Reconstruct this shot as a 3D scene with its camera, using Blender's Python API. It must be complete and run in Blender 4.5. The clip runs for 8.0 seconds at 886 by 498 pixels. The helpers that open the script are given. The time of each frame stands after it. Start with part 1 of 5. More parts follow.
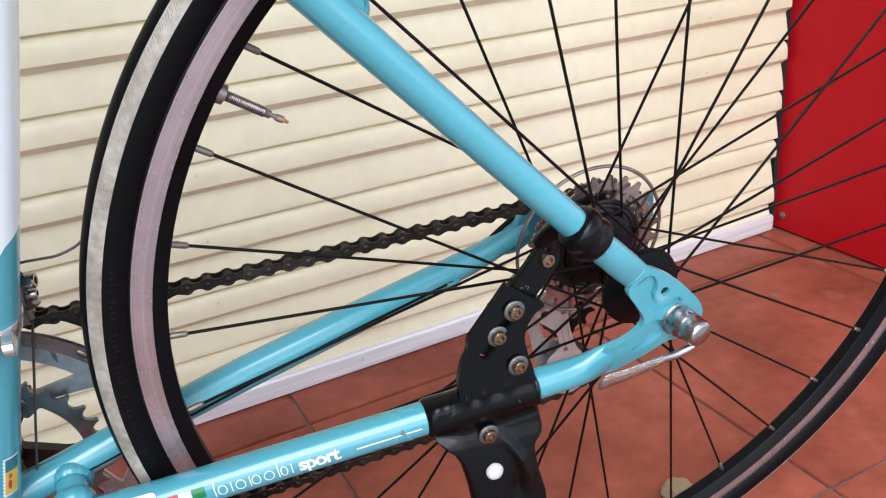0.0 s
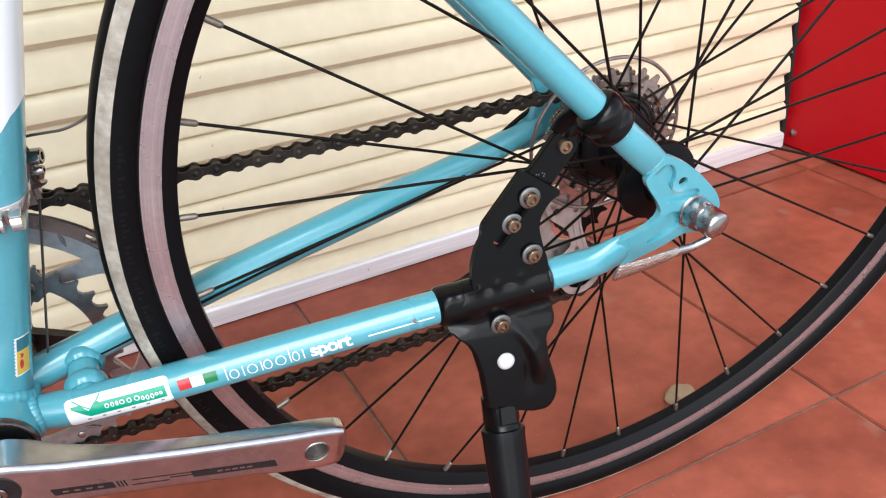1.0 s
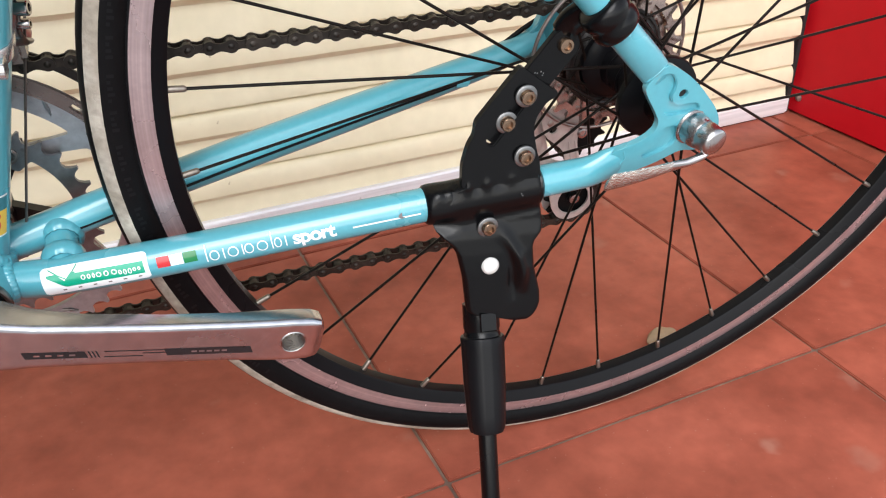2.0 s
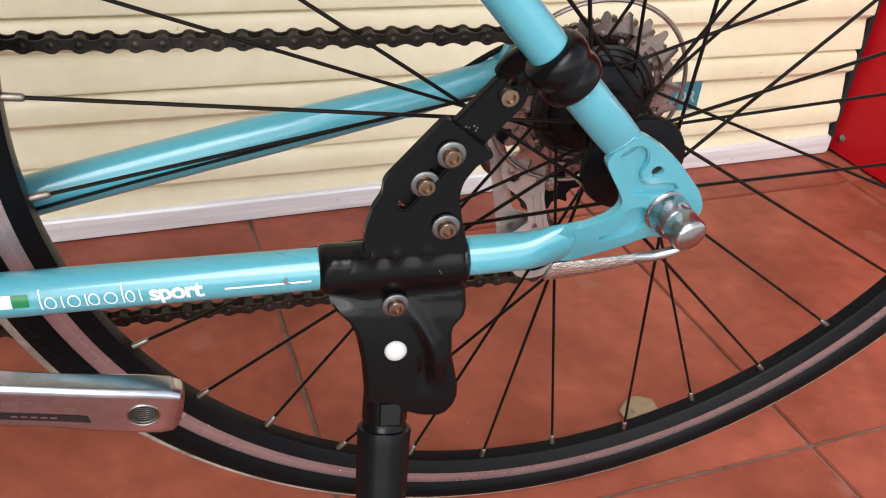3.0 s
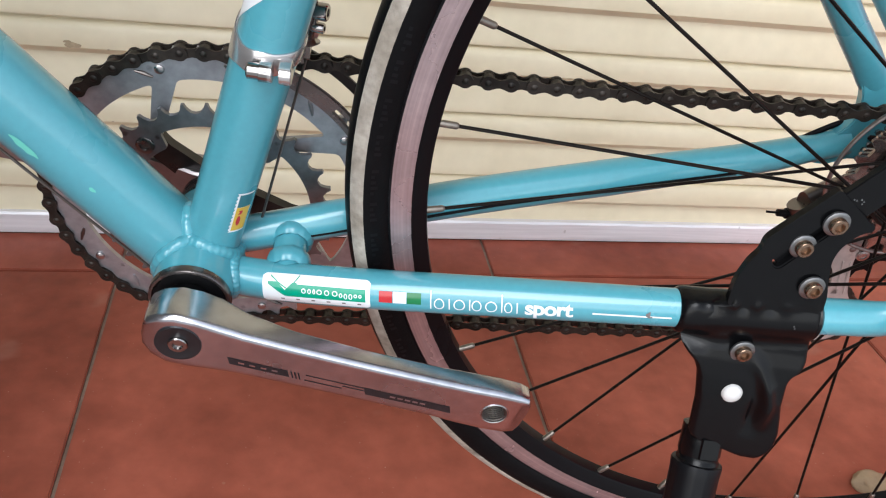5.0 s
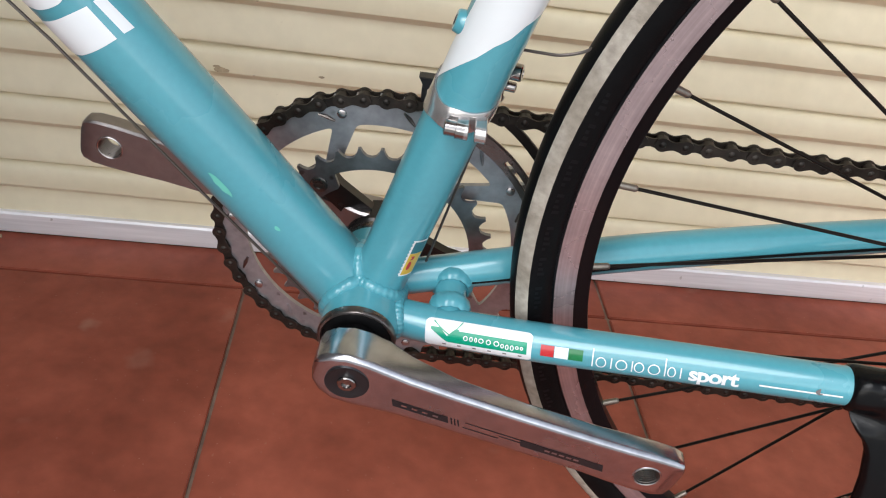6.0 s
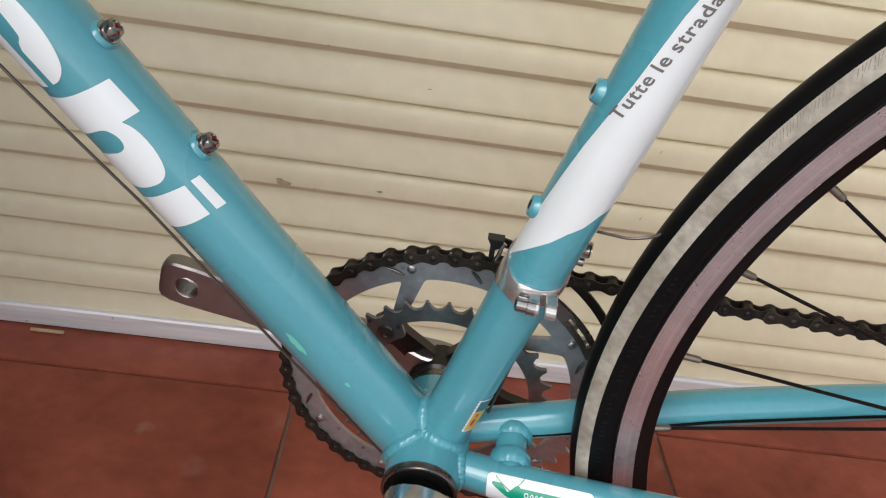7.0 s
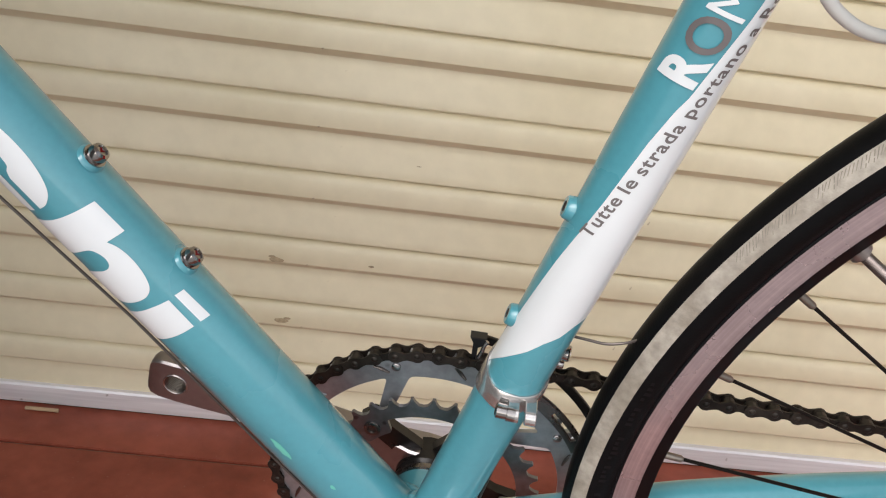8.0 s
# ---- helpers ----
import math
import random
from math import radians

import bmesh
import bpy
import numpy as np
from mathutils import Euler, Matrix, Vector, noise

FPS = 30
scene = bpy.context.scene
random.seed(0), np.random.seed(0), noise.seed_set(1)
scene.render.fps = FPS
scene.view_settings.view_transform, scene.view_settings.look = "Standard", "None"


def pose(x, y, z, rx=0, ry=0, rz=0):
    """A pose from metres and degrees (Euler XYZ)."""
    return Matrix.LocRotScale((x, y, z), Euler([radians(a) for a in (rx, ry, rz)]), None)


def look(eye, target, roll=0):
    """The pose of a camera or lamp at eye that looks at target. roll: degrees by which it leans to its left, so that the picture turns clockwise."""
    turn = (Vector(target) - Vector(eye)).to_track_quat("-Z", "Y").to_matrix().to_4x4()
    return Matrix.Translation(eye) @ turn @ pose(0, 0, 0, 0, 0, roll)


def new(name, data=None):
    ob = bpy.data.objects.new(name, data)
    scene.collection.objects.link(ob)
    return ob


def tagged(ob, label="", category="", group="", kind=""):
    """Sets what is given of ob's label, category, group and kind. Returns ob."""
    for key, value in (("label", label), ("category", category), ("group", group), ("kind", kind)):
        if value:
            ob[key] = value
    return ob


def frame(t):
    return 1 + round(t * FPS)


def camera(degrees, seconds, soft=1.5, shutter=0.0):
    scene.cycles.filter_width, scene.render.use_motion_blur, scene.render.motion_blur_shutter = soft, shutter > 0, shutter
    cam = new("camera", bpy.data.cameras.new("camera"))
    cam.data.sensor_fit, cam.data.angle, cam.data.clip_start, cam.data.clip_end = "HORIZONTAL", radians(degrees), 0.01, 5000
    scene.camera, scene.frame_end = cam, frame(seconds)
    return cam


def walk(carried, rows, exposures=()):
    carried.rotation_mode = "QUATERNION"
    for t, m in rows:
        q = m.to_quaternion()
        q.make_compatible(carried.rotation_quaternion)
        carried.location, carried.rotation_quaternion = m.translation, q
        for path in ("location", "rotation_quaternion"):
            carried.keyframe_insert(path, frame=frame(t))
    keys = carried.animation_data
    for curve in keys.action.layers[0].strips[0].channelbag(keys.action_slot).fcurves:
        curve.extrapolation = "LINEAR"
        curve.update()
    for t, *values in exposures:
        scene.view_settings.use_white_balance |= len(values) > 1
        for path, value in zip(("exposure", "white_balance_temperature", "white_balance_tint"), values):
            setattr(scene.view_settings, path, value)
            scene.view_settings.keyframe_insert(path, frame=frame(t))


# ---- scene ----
# The camera and its walk
cam = camera(55.42, 8.0, soft=1.15)
PATH = [
    (0, -0.2843, -0.4530, 0.5850, 66.044, 4.651, -21.673),
    (0.5, -0.2759, -0.4589, 0.5666, 63.415, 4.886, -22.793),
    (1, -0.2945, -0.4522, 0.5593, 61.302, 4.042, -21.340),
    (1.5, -0.2960, -0.4649, 0.5396, 60.277, 2.455, -20.118),
    (1.7, -0.2989, -0.4715, 0.5317, 59.944, 1.882, -20.172),
    (2.8, -0.2292, -0.3974, 0.5040, 56.854, -4.466, -15.365),
    (3, -0.2006, -0.3781, 0.5172, 57.021, -4.320, -14.009),
    (3.5, -0.1942, -0.3747, 0.5374, 58.398, -4.833, -12.049),
    (4, -0.2392, -0.3955, 0.5403, 58.654, -5.314, -10.458),
    (4.5, -0.3029, -0.3919, 0.5363, 58.092, -5.653, -6.653),
    (4.7, -0.3156, -0.3937, 0.5312, 57.764, -5.928, -5.041),
    (5.8, -0.3664, -0.3936, 0.5406, 57.597, -7.849, 2.450),
    (6, -0.3807, -0.3888, 0.5440, 58.181, -7.397, 3.566),
    (6.5, -0.4073, -0.3785, 0.5690, 60.388, -7.372, 6.000),
    (7, -0.4050, -0.3779, 0.5922, 62.221, -7.658, 6.534),
    (7.5, -0.4035, -0.3750, 0.6100, 63.770, -7.069, 6.355),
    (8, -0.3991, -0.3709, 0.6240, 65.334, -6.741, 6.174),
]
walk(cam, [(t, pose(x, y, z, rx, ry, rz)) for t, x, y, z, rx, ry, rz in PATH],
     exposures=[(0.0, 1.05, 5950, 10), (1.5, 1.32, 6400, 10), (3.0, 1.08, 6500, 10), (4.5, 1.05, 6150, 10), (6.0, 0.88, 6450, 10), (7.0, 0.64, 6600, 11), (8.0, 0.74, 6750, 12)])

# World, sun
world = bpy.data.worlds.new("sky")
scene.world = world
world.use_nodes = True
wn = world.node_tree.nodes
sky = wn.new("ShaderNodeTexSky")
sky.sky_type, sky.sun_disc = "NISHITA", False
SUN_UP, SUN_TURN = radians(35), radians(204)
sky.sun_elevation, sky.sun_rotation = SUN_UP, SUN_TURN
sky.air_density, sky.dust_density, sky.ozone_density = 1.0, 1.0, 1.0
hsv = wn.new("ShaderNodeHueSaturation")
hsv.inputs["Saturation"].default_value = 0.3
world.node_tree.links.new(sky.outputs[0], hsv.inputs["Color"])
world.node_tree.links.new(hsv.outputs[0], wn["Background"].inputs[0])
wn["Background"].inputs[1].default_value = 0.15
sun = new("sun", bpy.data.lights.new("sun", "SUN"))
sun.data.energy, sun.data.angle, sun.data.color = 1.3, radians(42), (0.98, 0.99, 1.0)
sun.matrix_world = look((-0.7, -1.3, 1.8), (0, 0, 0))

# ---- building helpers ----
MM = 0.001


def part(name, bm, material, parent=None, label="", smooth=40, move=(0, 0, 0)):
    """Links a bmesh, drawn in millimetres, as one mesh object under its parent."""
    bmesh.ops.scale(bm, vec=(MM, MM, MM), verts=bm.verts)
    bmesh.ops.recalc_face_normals(bm, faces=bm.faces)
    me = bpy.data.meshes.new(name)
    bm.to_mesh(me)
    bm.free()
    if smooth:
        for p in me.polygons:
            p.use_smooth = True
        me.set_sharp_from_angle(angle=radians(smooth))
    for m in material if isinstance(material, (list, tuple)) else [material]:
        me.materials.append(m)
    ob = new(name, me)
    ob.location = Vector(move) * MM
    if parent:
        ob.parent = parent
    return tagged(ob, label=label) if label else ob


def loft(bm, rings, cap=True, close=False):
    """Skins closed rings of points that have the same count."""
    vs = [[bm.verts.new(p) for p in r] for r in rings]
    n = len(vs[0])
    pairs = list(zip(vs, vs[1:])) + ([(vs[-1], vs[0])] if close else [])
    for a, b in pairs:
        for i in range(n):
            bm.faces.new((a[i], a[(i + 1) % n], b[(i + 1) % n], b[i]))
    if cap and not close:
        bm.faces.new(vs[0])
        bm.faces.new(vs[-1])
    return bm


def smooth_line(pts, n):
    """A Catmull-Rom curve through points, n steps between two of them."""
    p = [Vector(q) for q in pts]
    p = [2 * p[0] - p[1]] + p + [2 * p[-1] - p[-2]]
    out = []
    for i in range(1, len(p) - 2):
        for k in range(n):
            t = k / n
            a, b, c, d = p[i - 1:i + 3]
            out.append(0.5 * (2 * b + (c - a) * t + (2 * a - 5 * b + 4 * c - d) * t * t + (3 * b - a - 3 * c + d) * t ** 3))
    return out + [p[-2]]


def tube(bm, pts, radii, seg=16, cap=True, squash=1.0, close=False):
    """A round tube along points. squash, one number or several along it, flattens it sideways (along y)."""
    p = [Vector(q) for q in pts]
    if not isinstance(radii, (list, tuple)):
        radii = [radii] * len(p)
    if len(radii) != len(p):
        xs = np.linspace(0, 1, len(radii))
        radii = [float(v) for v in np.interp(np.linspace(0, 1, len(p)), xs, radii)]
    if not isinstance(squash, (list, tuple)):
        squash = [squash]
    squash = [float(v) for v in np.interp(np.linspace(0, 1, len(p)), np.linspace(0, 1, max(len(squash), 2)), squash if len(squash) > 1 else squash * 2)]
    rings, side = [], None
    for i, q in enumerate(p):
        if close:
            d = (p[(i + 1) % len(p)] - p[i - 1]).normalized()
        else:
            d = (p[min(i + 1, len(p) - 1)] - p[max(i - 1, 0)]).normalized()
        if side is None:
            side = Vector((0, 1, 0)) if abs(d.y) < 0.9 else Vector((1, 0, 0))
        side = (side - side.dot(d) * d).normalized()
        up = d.cross(side)
        rings.append([q + radii[i] * (math.cos(a) * side * squash[i] + math.sin(a) * up) for a in (2 * math.pi * k / seg for k in range(seg))])
    return loft(bm, rings, cap, close)


def basis(axis):
    a = Vector(axis).normalized()
    s = Vector((0, 0, 1)) if abs(a.z) < 0.9 else Vector((1, 0, 0))
    s = (s - s.dot(a) * a).normalized()
    return a, s, a.cross(s)


def lathe(bm, origin, axis, profile, seg=24, close=False):
    """Turns (along, radius) pairs about an axis."""
    a, s, t = basis(axis)
    o = Vector(origin)
    rings = [[o + a * h + max(r, 0.01) * (math.cos(k) * s + math.sin(k) * t) for k in (2 * math.pi * i / seg for i in range(seg))] for h, r in profile]
    return loft(bm, rings, not close, close)


def plate(bm, outline, y0, y1, holes=(), bevel=0.0, slope=0.0, zref=0.0, rim=0.0):
    """A plate in the xz plane between y0 and y1, with holes; slope tips it out with height."""
    b = bmesh.new()
    edges = []
    for loop in (outline, *holes):
        vs = [b.verts.new((x, y0, z)) for x, z in loop]
        edges += [b.edges.new((vs[i], vs[(i + 1) % len(vs)])) for i in range(len(vs))]
    fill = bmesh.ops.triangle_fill(b, use_beauty=True, use_dissolve=False, edges=edges)
    faces = [f for f in fill["geom"] if isinstance(f, bmesh.types.BMFace)]
    got = bmesh.ops.extrude_face_region(b, geom=faces)
    for v in got["geom"]:
        if isinstance(v, bmesh.types.BMVert):
            v.co.y = y1
    bmesh.ops.recalc_face_normals(b, faces=b.faces)
    if bevel:
        sharp = [e for e in b.edges if len(e.link_faces) == 2 and e.calc_face_angle() > 1.0 and abs(e.verts[0].co.y - e.verts[1].co.y) < 1e-6]
        if rim:                                          # a rounder outer edge than those of the holes
            out = {(round(x, 3), round(z, 3)) for x, z in outline}
            outer = [e for e in sharp if all((round(v.co.x, 3), round(v.co.z, 3)) in out for v in e.verts)]
            sharp = [e for e in sharp if e not in outer]
            bmesh.ops.bevel(b, geom=outer, offset=rim, segments=3, affect="EDGES", clamp_overlap=True)
            sharp = [e for e in sharp if e.is_valid]
        bmesh.ops.bevel(b, geom=sharp, offset=bevel, segments=2, affect="EDGES", clamp_overlap=True)
    for v in b.verts:
        v.co.y += slope * (v.co.z - zref)
    me = bpy.data.meshes.new("t")
    b.to_mesh(me)
    b.free()
    bm.from_mesh(me)
    bpy.data.meshes.remove(me)
    return bm


def arc(cx, cz, r, a0, a1, n):
    return [(cx + r * math.cos(radians(a)), cz + r * math.sin(radians(a))) for a in np.linspace(a0, a1, n).tolist()]


def round_poly(pts, r, n=4):
    """Rounds the corners of an outline."""
    out = []
    P = [Vector(p) for p in pts]
    for i, p in enumerate(P):
        a, b = P[i - 1] - p, P[(i + 1) % len(P)] - p
        q = min(r, a.length * 0.45, b.length * 0.45)
        s, e = p + a.normalized() * q, p + b.normalized() * q
        for k in range(n + 1):
            t = k / n
            out.append(tuple((1 - t) ** 2 * s + 2 * t * (1 - t) * p + t * t * e))
    return out


def box(bm, lo, hi, bevel=0.0):
    b = bmesh.new()
    bmesh.ops.create_cube(b, size=1)
    for v in b.verts:
        v.co = Vector([lo[i] + (v.co[i] + 0.5) * (hi[i] - lo[i]) for i in range(3)])
    if bevel:
        bmesh.ops.bevel(b, geom=list(b.edges), offset=bevel, segments=2, affect="EDGES")
    me = bpy.data.meshes.new("t")
    b.to_mesh(me)
    b.free()
    bm.from_mesh(me)
    bpy.data.meshes.remove(me)
    return bm


def weld_bead(bm, pts, thick, close=True):
    """A rippled weld bead along points."""
    line = smooth_line([*pts, pts[0]] if close else pts, 6)
    line = line[:-1] if close else line
    return tube(bm, line, [thick * (0.93 + 0.09 * abs(math.sin(math.pi * i / 5))) for i in range(len(line))], 10, close=close)


def meet(a, b, r, inside, n=26, reach=90):
    """Where a tube from a to b runs into what inside() tells of."""
    a, b = Vector(a), Vector(b)
    d, s, t = basis(b - a)
    out = []
    for i in range(n):
        k = 2 * math.pi * i / n
        o = a + r * (math.cos(k) * s + math.sin(k) * t)
        u = reach
        while u > -30 and not inside(o + d * u):
            u -= 0.5
        out.append(o + d * u)
    return out


def weld_ring(bm, centre, axis, r, thick, bumps, wave=1.2):
    """A rippled weld bead round a tube."""
    a, s, t = basis(axis)
    n = bumps * 5
    pts, rad = [], []
    for i in range(n):
        k = 2 * math.pi * i / n
        pts.append(Vector(centre) + r * (math.cos(k) * s + math.sin(k) * t) + a * wave * math.sin(5 * k))
        rad.append(thick * (0.92 + 0.09 * abs(math.sin(math.pi * i / 5))))
    rings = []
    for i, q in enumerate(pts):
        out = (q - Vector(centre)).normalized()
        rings.append([q + rad[i] * (math.cos(w) * out * 0.7 + math.sin(w) * a * 1.5) for w in (2 * math.pi * j / 8 for j in range(8))])
    return loft(bm, rings, False, True)


class Wrap:
    """Lays flat drawings on the outside of a tube: s along it, phi degrees round it from the side that faces -y."""
    def __init__(self, a, b, r0, r1=None, lift=0.25):
        self.a, self.b = Vector(a), Vector(b)
        self.length = (self.b - self.a).length
        self.axis = (self.b - self.a).normalized()
        f = Vector((0, -1, 0))
        self.f = (f - f.dot(self.axis) * self.axis).normalized()
        self.n = self.f.cross(self.axis)
        self.r0, self.r1, self.lift = r0, r1 or r0, lift

    def at(self, s, phi, lift=None):
        r = self.r0 + (self.r1 - self.r0) * s / self.length + (self.lift if lift is None else lift)
        p = radians(phi)
        return self.a + self.axis * s + r * (math.cos(p) * self.f + math.sin(p) * self.n)

    def patch(self, bm, lower, upper, s0, s1, n=24, m=12):
        """Between two curves of phi over s."""
        grid = []
        for i in range(n + 1):
            s = s0 + (s1 - s0) * i / n
            lo, hi = lower(s), upper(s)
            grid.append([bm.verts.new(self.at(s, lo + (hi - lo) * j / m)) for j in range(m + 1)])
        for i in range(n):
            for j in range(m):
                bm.faces.new((grid[i][j], grid[i + 1][j], grid[i + 1][j + 1], grid[i][j + 1]))
        return bm

    def flat(self, bm, source, s0, phi0, turn=1.0, lift=None):
        """Wraps a flat mesh: its x runs along the tube, its y round it."""
        ys = [v.co.y for v in source.verts]
        lo, hi = min(ys), max(ys)
        k = lo + 1.0
        while k < hi:
            bmesh.ops.bisect_plane(source, geom=source.verts[:] + source.edges[:] + source.faces[:], plane_co=(0, k, 0), plane_no=(0, 1, 0))
            k += 1.0
        for v in source.verts:
            v.co = self.at(s0 + v.co.x, phi0 + turn * math.degrees(v.co.y / self.r0), lift)
        me = bpy.data.meshes.new("t")
        source.to_mesh(me)
        source.free()
        bm.from_mesh(me)
        bpy.data.meshes.remove(me)
        return bm


class BentWrap(Wrap):
    """The same on a bent tube, whose centre line and radii are given from one of its points on."""
    def bend(self, pts, radii):
        self.line = smooth_line(pts, 12)
        self.run = np.cumsum([0] + [(b - a).length for a, b in zip(self.line, self.line[1:])])
        self.radii = radii
        return self

    def at(self, s, phi, lift=None):
        c, ahead = (Vector([float(np.interp(s + d, self.run, [p[i] for p in self.line])) for i in range(3)]) for d in (0, 2))
        if s < 0:
            c, ahead = self.line[0] + self.axis * s, self.line[0] + self.axis * (s + 2)
        d = (ahead - c).normalized()
        f = (self.f - self.f.dot(d) * d).normalized()
        r = float(np.interp(s, np.linspace(0, self.run[-1], len(self.radii)), self.radii)) + (self.lift if lift is None else lift)
        p = radians(phi)
        return c + r * (math.cos(p) * f + math.sin(p) * f.cross(d))


def inset(outline, d):
    """An outline drawn in by d."""
    P = [Vector(p) for p in outline]
    area = sum(a.x * b.y - b.x * a.y for a, b in zip(P, P[1:] + P[:1]))
    out = []
    for i, p in enumerate(P):
        t = (P[(i + 1) % len(P)] - P[i - 1]).normalized()
        out.append(tuple(p + Vector((-t.y, t.x)) * (d if area > 0 else -d)))
    return out


def lettering(text, size, bold=0.0, shear=0.0, space=1.0, word=1.0):
    """Flat letters in millimetres, as a bmesh."""
    cu = bpy.data.curves.new("text", "FONT")
    cu.body, cu.size, cu.offset, cu.shear, cu.space_character, cu.space_word, cu.resolution_u = text, size, bold, shear, space, word, 5
    ob = new("text", cu)
    bpy.context.view_layer.update()
    me = ob.evaluated_get(bpy.context.evaluated_depsgraph_get()).to_mesh()
    bm = bmesh.new()
    bm.from_mesh(me)
    bpy.data.objects.remove(ob)
    bpy.data.curves.remove(cu)
    return bm


# ---- materials ----
def material(name, colour, rough=0.5, metal=0.0, coat=0.0, vary=0.15, scale=40, bump=0.0, bump_scale=300, colour2=None, mix_scale=6, rough_vary=0.1, spec=0.5, per_piece=0.0, stretch=(1, 1, 1)):
    m = bpy.data.materials.new(name)
    m.use_nodes = True
    nt = m.node_tree
    N, L = nt.nodes, nt.links
    b = N["Principled BSDF"]
    co = N.new("ShaderNodeTexCoord")
    mp = N.new("ShaderNodeMapping")
    mp.inputs["Scale"].default_value = stretch
    L.new(co.outputs["Object"], mp.inputs[0])
    big, fine = N.new("ShaderNodeTexNoise"), N.new("ShaderNodeTexNoise")
    big.inputs["Scale"].default_value, big.inputs["Detail"].default_value = mix_scale, 5
    fine.inputs["Scale"].default_value, fine.inputs["Detail"].default_value = scale, 4
    L.new(mp.outputs[0], big.inputs["Vector"])
    L.new(mp.outputs[0], fine.inputs["Vector"])
    mix = N.new("ShaderNodeMix")
    mix.data_type = "RGBA"
    c2 = colour2 or tuple(c * (1 - vary) for c in colour)
    mix.inputs["A"].default_value, mix.inputs["B"].default_value = (*colour, 1), (*c2, 1)
    ramp = N.new("ShaderNodeMapRange")
    ramp.inputs["From Min"].default_value, ramp.inputs["From Max"].default_value = 0.38, 0.66
    L.new(big.outputs[0], ramp.inputs["Value"])
    L.new(ramp.outputs[0], mix.inputs["Factor"])
    hs = N.new("ShaderNodeHueSaturation")
    val = N.new("ShaderNodeMapRange")
    val.inputs["From Min"].default_value, val.inputs["From Max"].default_value = 0.25, 0.75
    val.inputs["To Min"].default_value, val.inputs["To Max"].default_value = 1 - vary * 0.6, 1 + vary * 0.6
    L.new(fine.outputs[0], val.inputs["Value"])
    L.new(val.outputs[0], hs.inputs["Value"])
    L.new(mix.outputs["Result"], hs.inputs["Color"])
    last = hs
    if per_piece:
        oi, pr, h2 = N.new("ShaderNodeObjectInfo"), N.new("ShaderNodeMapRange"), N.new("ShaderNodeHueSaturation")
        pr.inputs["To Min"].default_value, pr.inputs["To Max"].default_value = 1 - per_piece, 1 + per_piece
        L.new(oi.outputs["Random"], pr.inputs["Value"])
        L.new(pr.outputs[0], h2.inputs["Value"])
        L.new(hs.outputs[0], h2.inputs["Color"])
        last = h2
        # the grain of each piece starts somewhere else
        far = N.new("ShaderNodeMath")
        far.operation = "MULTIPLY"
        far.inputs[1].default_value = 37.0
        L.new(oi.outputs["Random"], far.inputs[0])
        L.new(far.outputs[0], mp.inputs["Location"])
    L.new(last.outputs[0], b.inputs["Base Color"])
    rr = N.new("ShaderNodeMapRange")
    rr.inputs["To Min"].default_value, rr.inputs["To Max"].default_value = max(rough - rough_vary, 0.02), min(rough + rough_vary, 1)
    L.new(big.outputs[0], rr.inputs["Value"])
    L.new(rr.outputs[0], b.inputs["Roughness"])
    b.inputs["Metallic"].default_value = metal
    b.inputs["Coat Weight"].default_value, b.inputs["Coat Roughness"].default_value = coat, 0.06
    b.inputs["Specular IOR Level"].default_value = spec
    if bump:
        bn, bt = N.new("ShaderNodeBump"), N.new("ShaderNodeTexNoise")
        bt.inputs["Scale"].default_value, bt.inputs["Detail"].default_value = bump_scale, 6
        L.new(mp.outputs[0], bt.inputs["Vector"])
        bn.inputs["Strength"].default_value, bn.inputs["Distance"].default_value = bump, 0.001
        L.new(bt.outputs[0], bn.inputs["Height"])
        L.new(bn.outputs[0], b.inputs["Normal"])
    return m


def specks(m, colour, scale, size, share, strength=0.8):
    """Adds scattered small marks of another colour to a material."""
    N, L = m.node_tree.nodes, m.node_tree.links
    b = N["Principled BSDF"]
    src = b.inputs["Base Color"].links[0].from_socket
    co = N.new("ShaderNodeTexCoord")
    nz = N.new("ShaderNodeTexNoise")
    nz.inputs["Scale"].default_value = scale * 3
    add = N.new("ShaderNodeVectorMath")
    add.operation = "MULTIPLY_ADD"
    add.inputs[1].default_value = (0.35 / scale,) * 3
    L.new(co.outputs["Object"], nz.inputs["Vector"])
    L.new(nz.outputs["Color"], add.inputs[0])
    L.new(co.outputs["Object"], add.inputs[2])
    v = N.new("ShaderNodeTexVoronoi")
    v.inputs["Scale"].default_value = scale
    L.new(add.outputs[0], v.inputs["Vector"])
    near = N.new("ShaderNodeMapRange")
    near.inputs["From Min"].default_value, near.inputs["From Max"].default_value = size, size * 0.5
    L.new(v.outputs["Distance"], near.inputs["Value"])
    sep = N.new("ShaderNodeSeparateColor")
    L.new(v.outputs["Color"], sep.inputs[0])
    few = N.new("ShaderNodeMapRange")
    few.inputs["From Min"].default_value, few.inputs["From Max"].default_value = 1 - share, 1.0
    few.inputs["To Max"].default_value = strength
    L.new(sep.outputs[0], few.inputs["Value"])
    mul = N.new("ShaderNodeMath")
    mul.operation = "MULTIPLY"
    L.new(near.outputs[0], mul.inputs[0])
    L.new(few.outputs[0], mul.inputs[1])
    mx = N.new("ShaderNodeMix")
    mx.data_type = "RGBA"
    mx.inputs["B"].default_value = (*colour, 1)
    L.new(mul.outputs[0], mx.inputs["Factor"])
    L.new(src, mx.inputs["A"])
    L.new(mx.outputs["Result"], b.inputs["Base Color"])
    return m


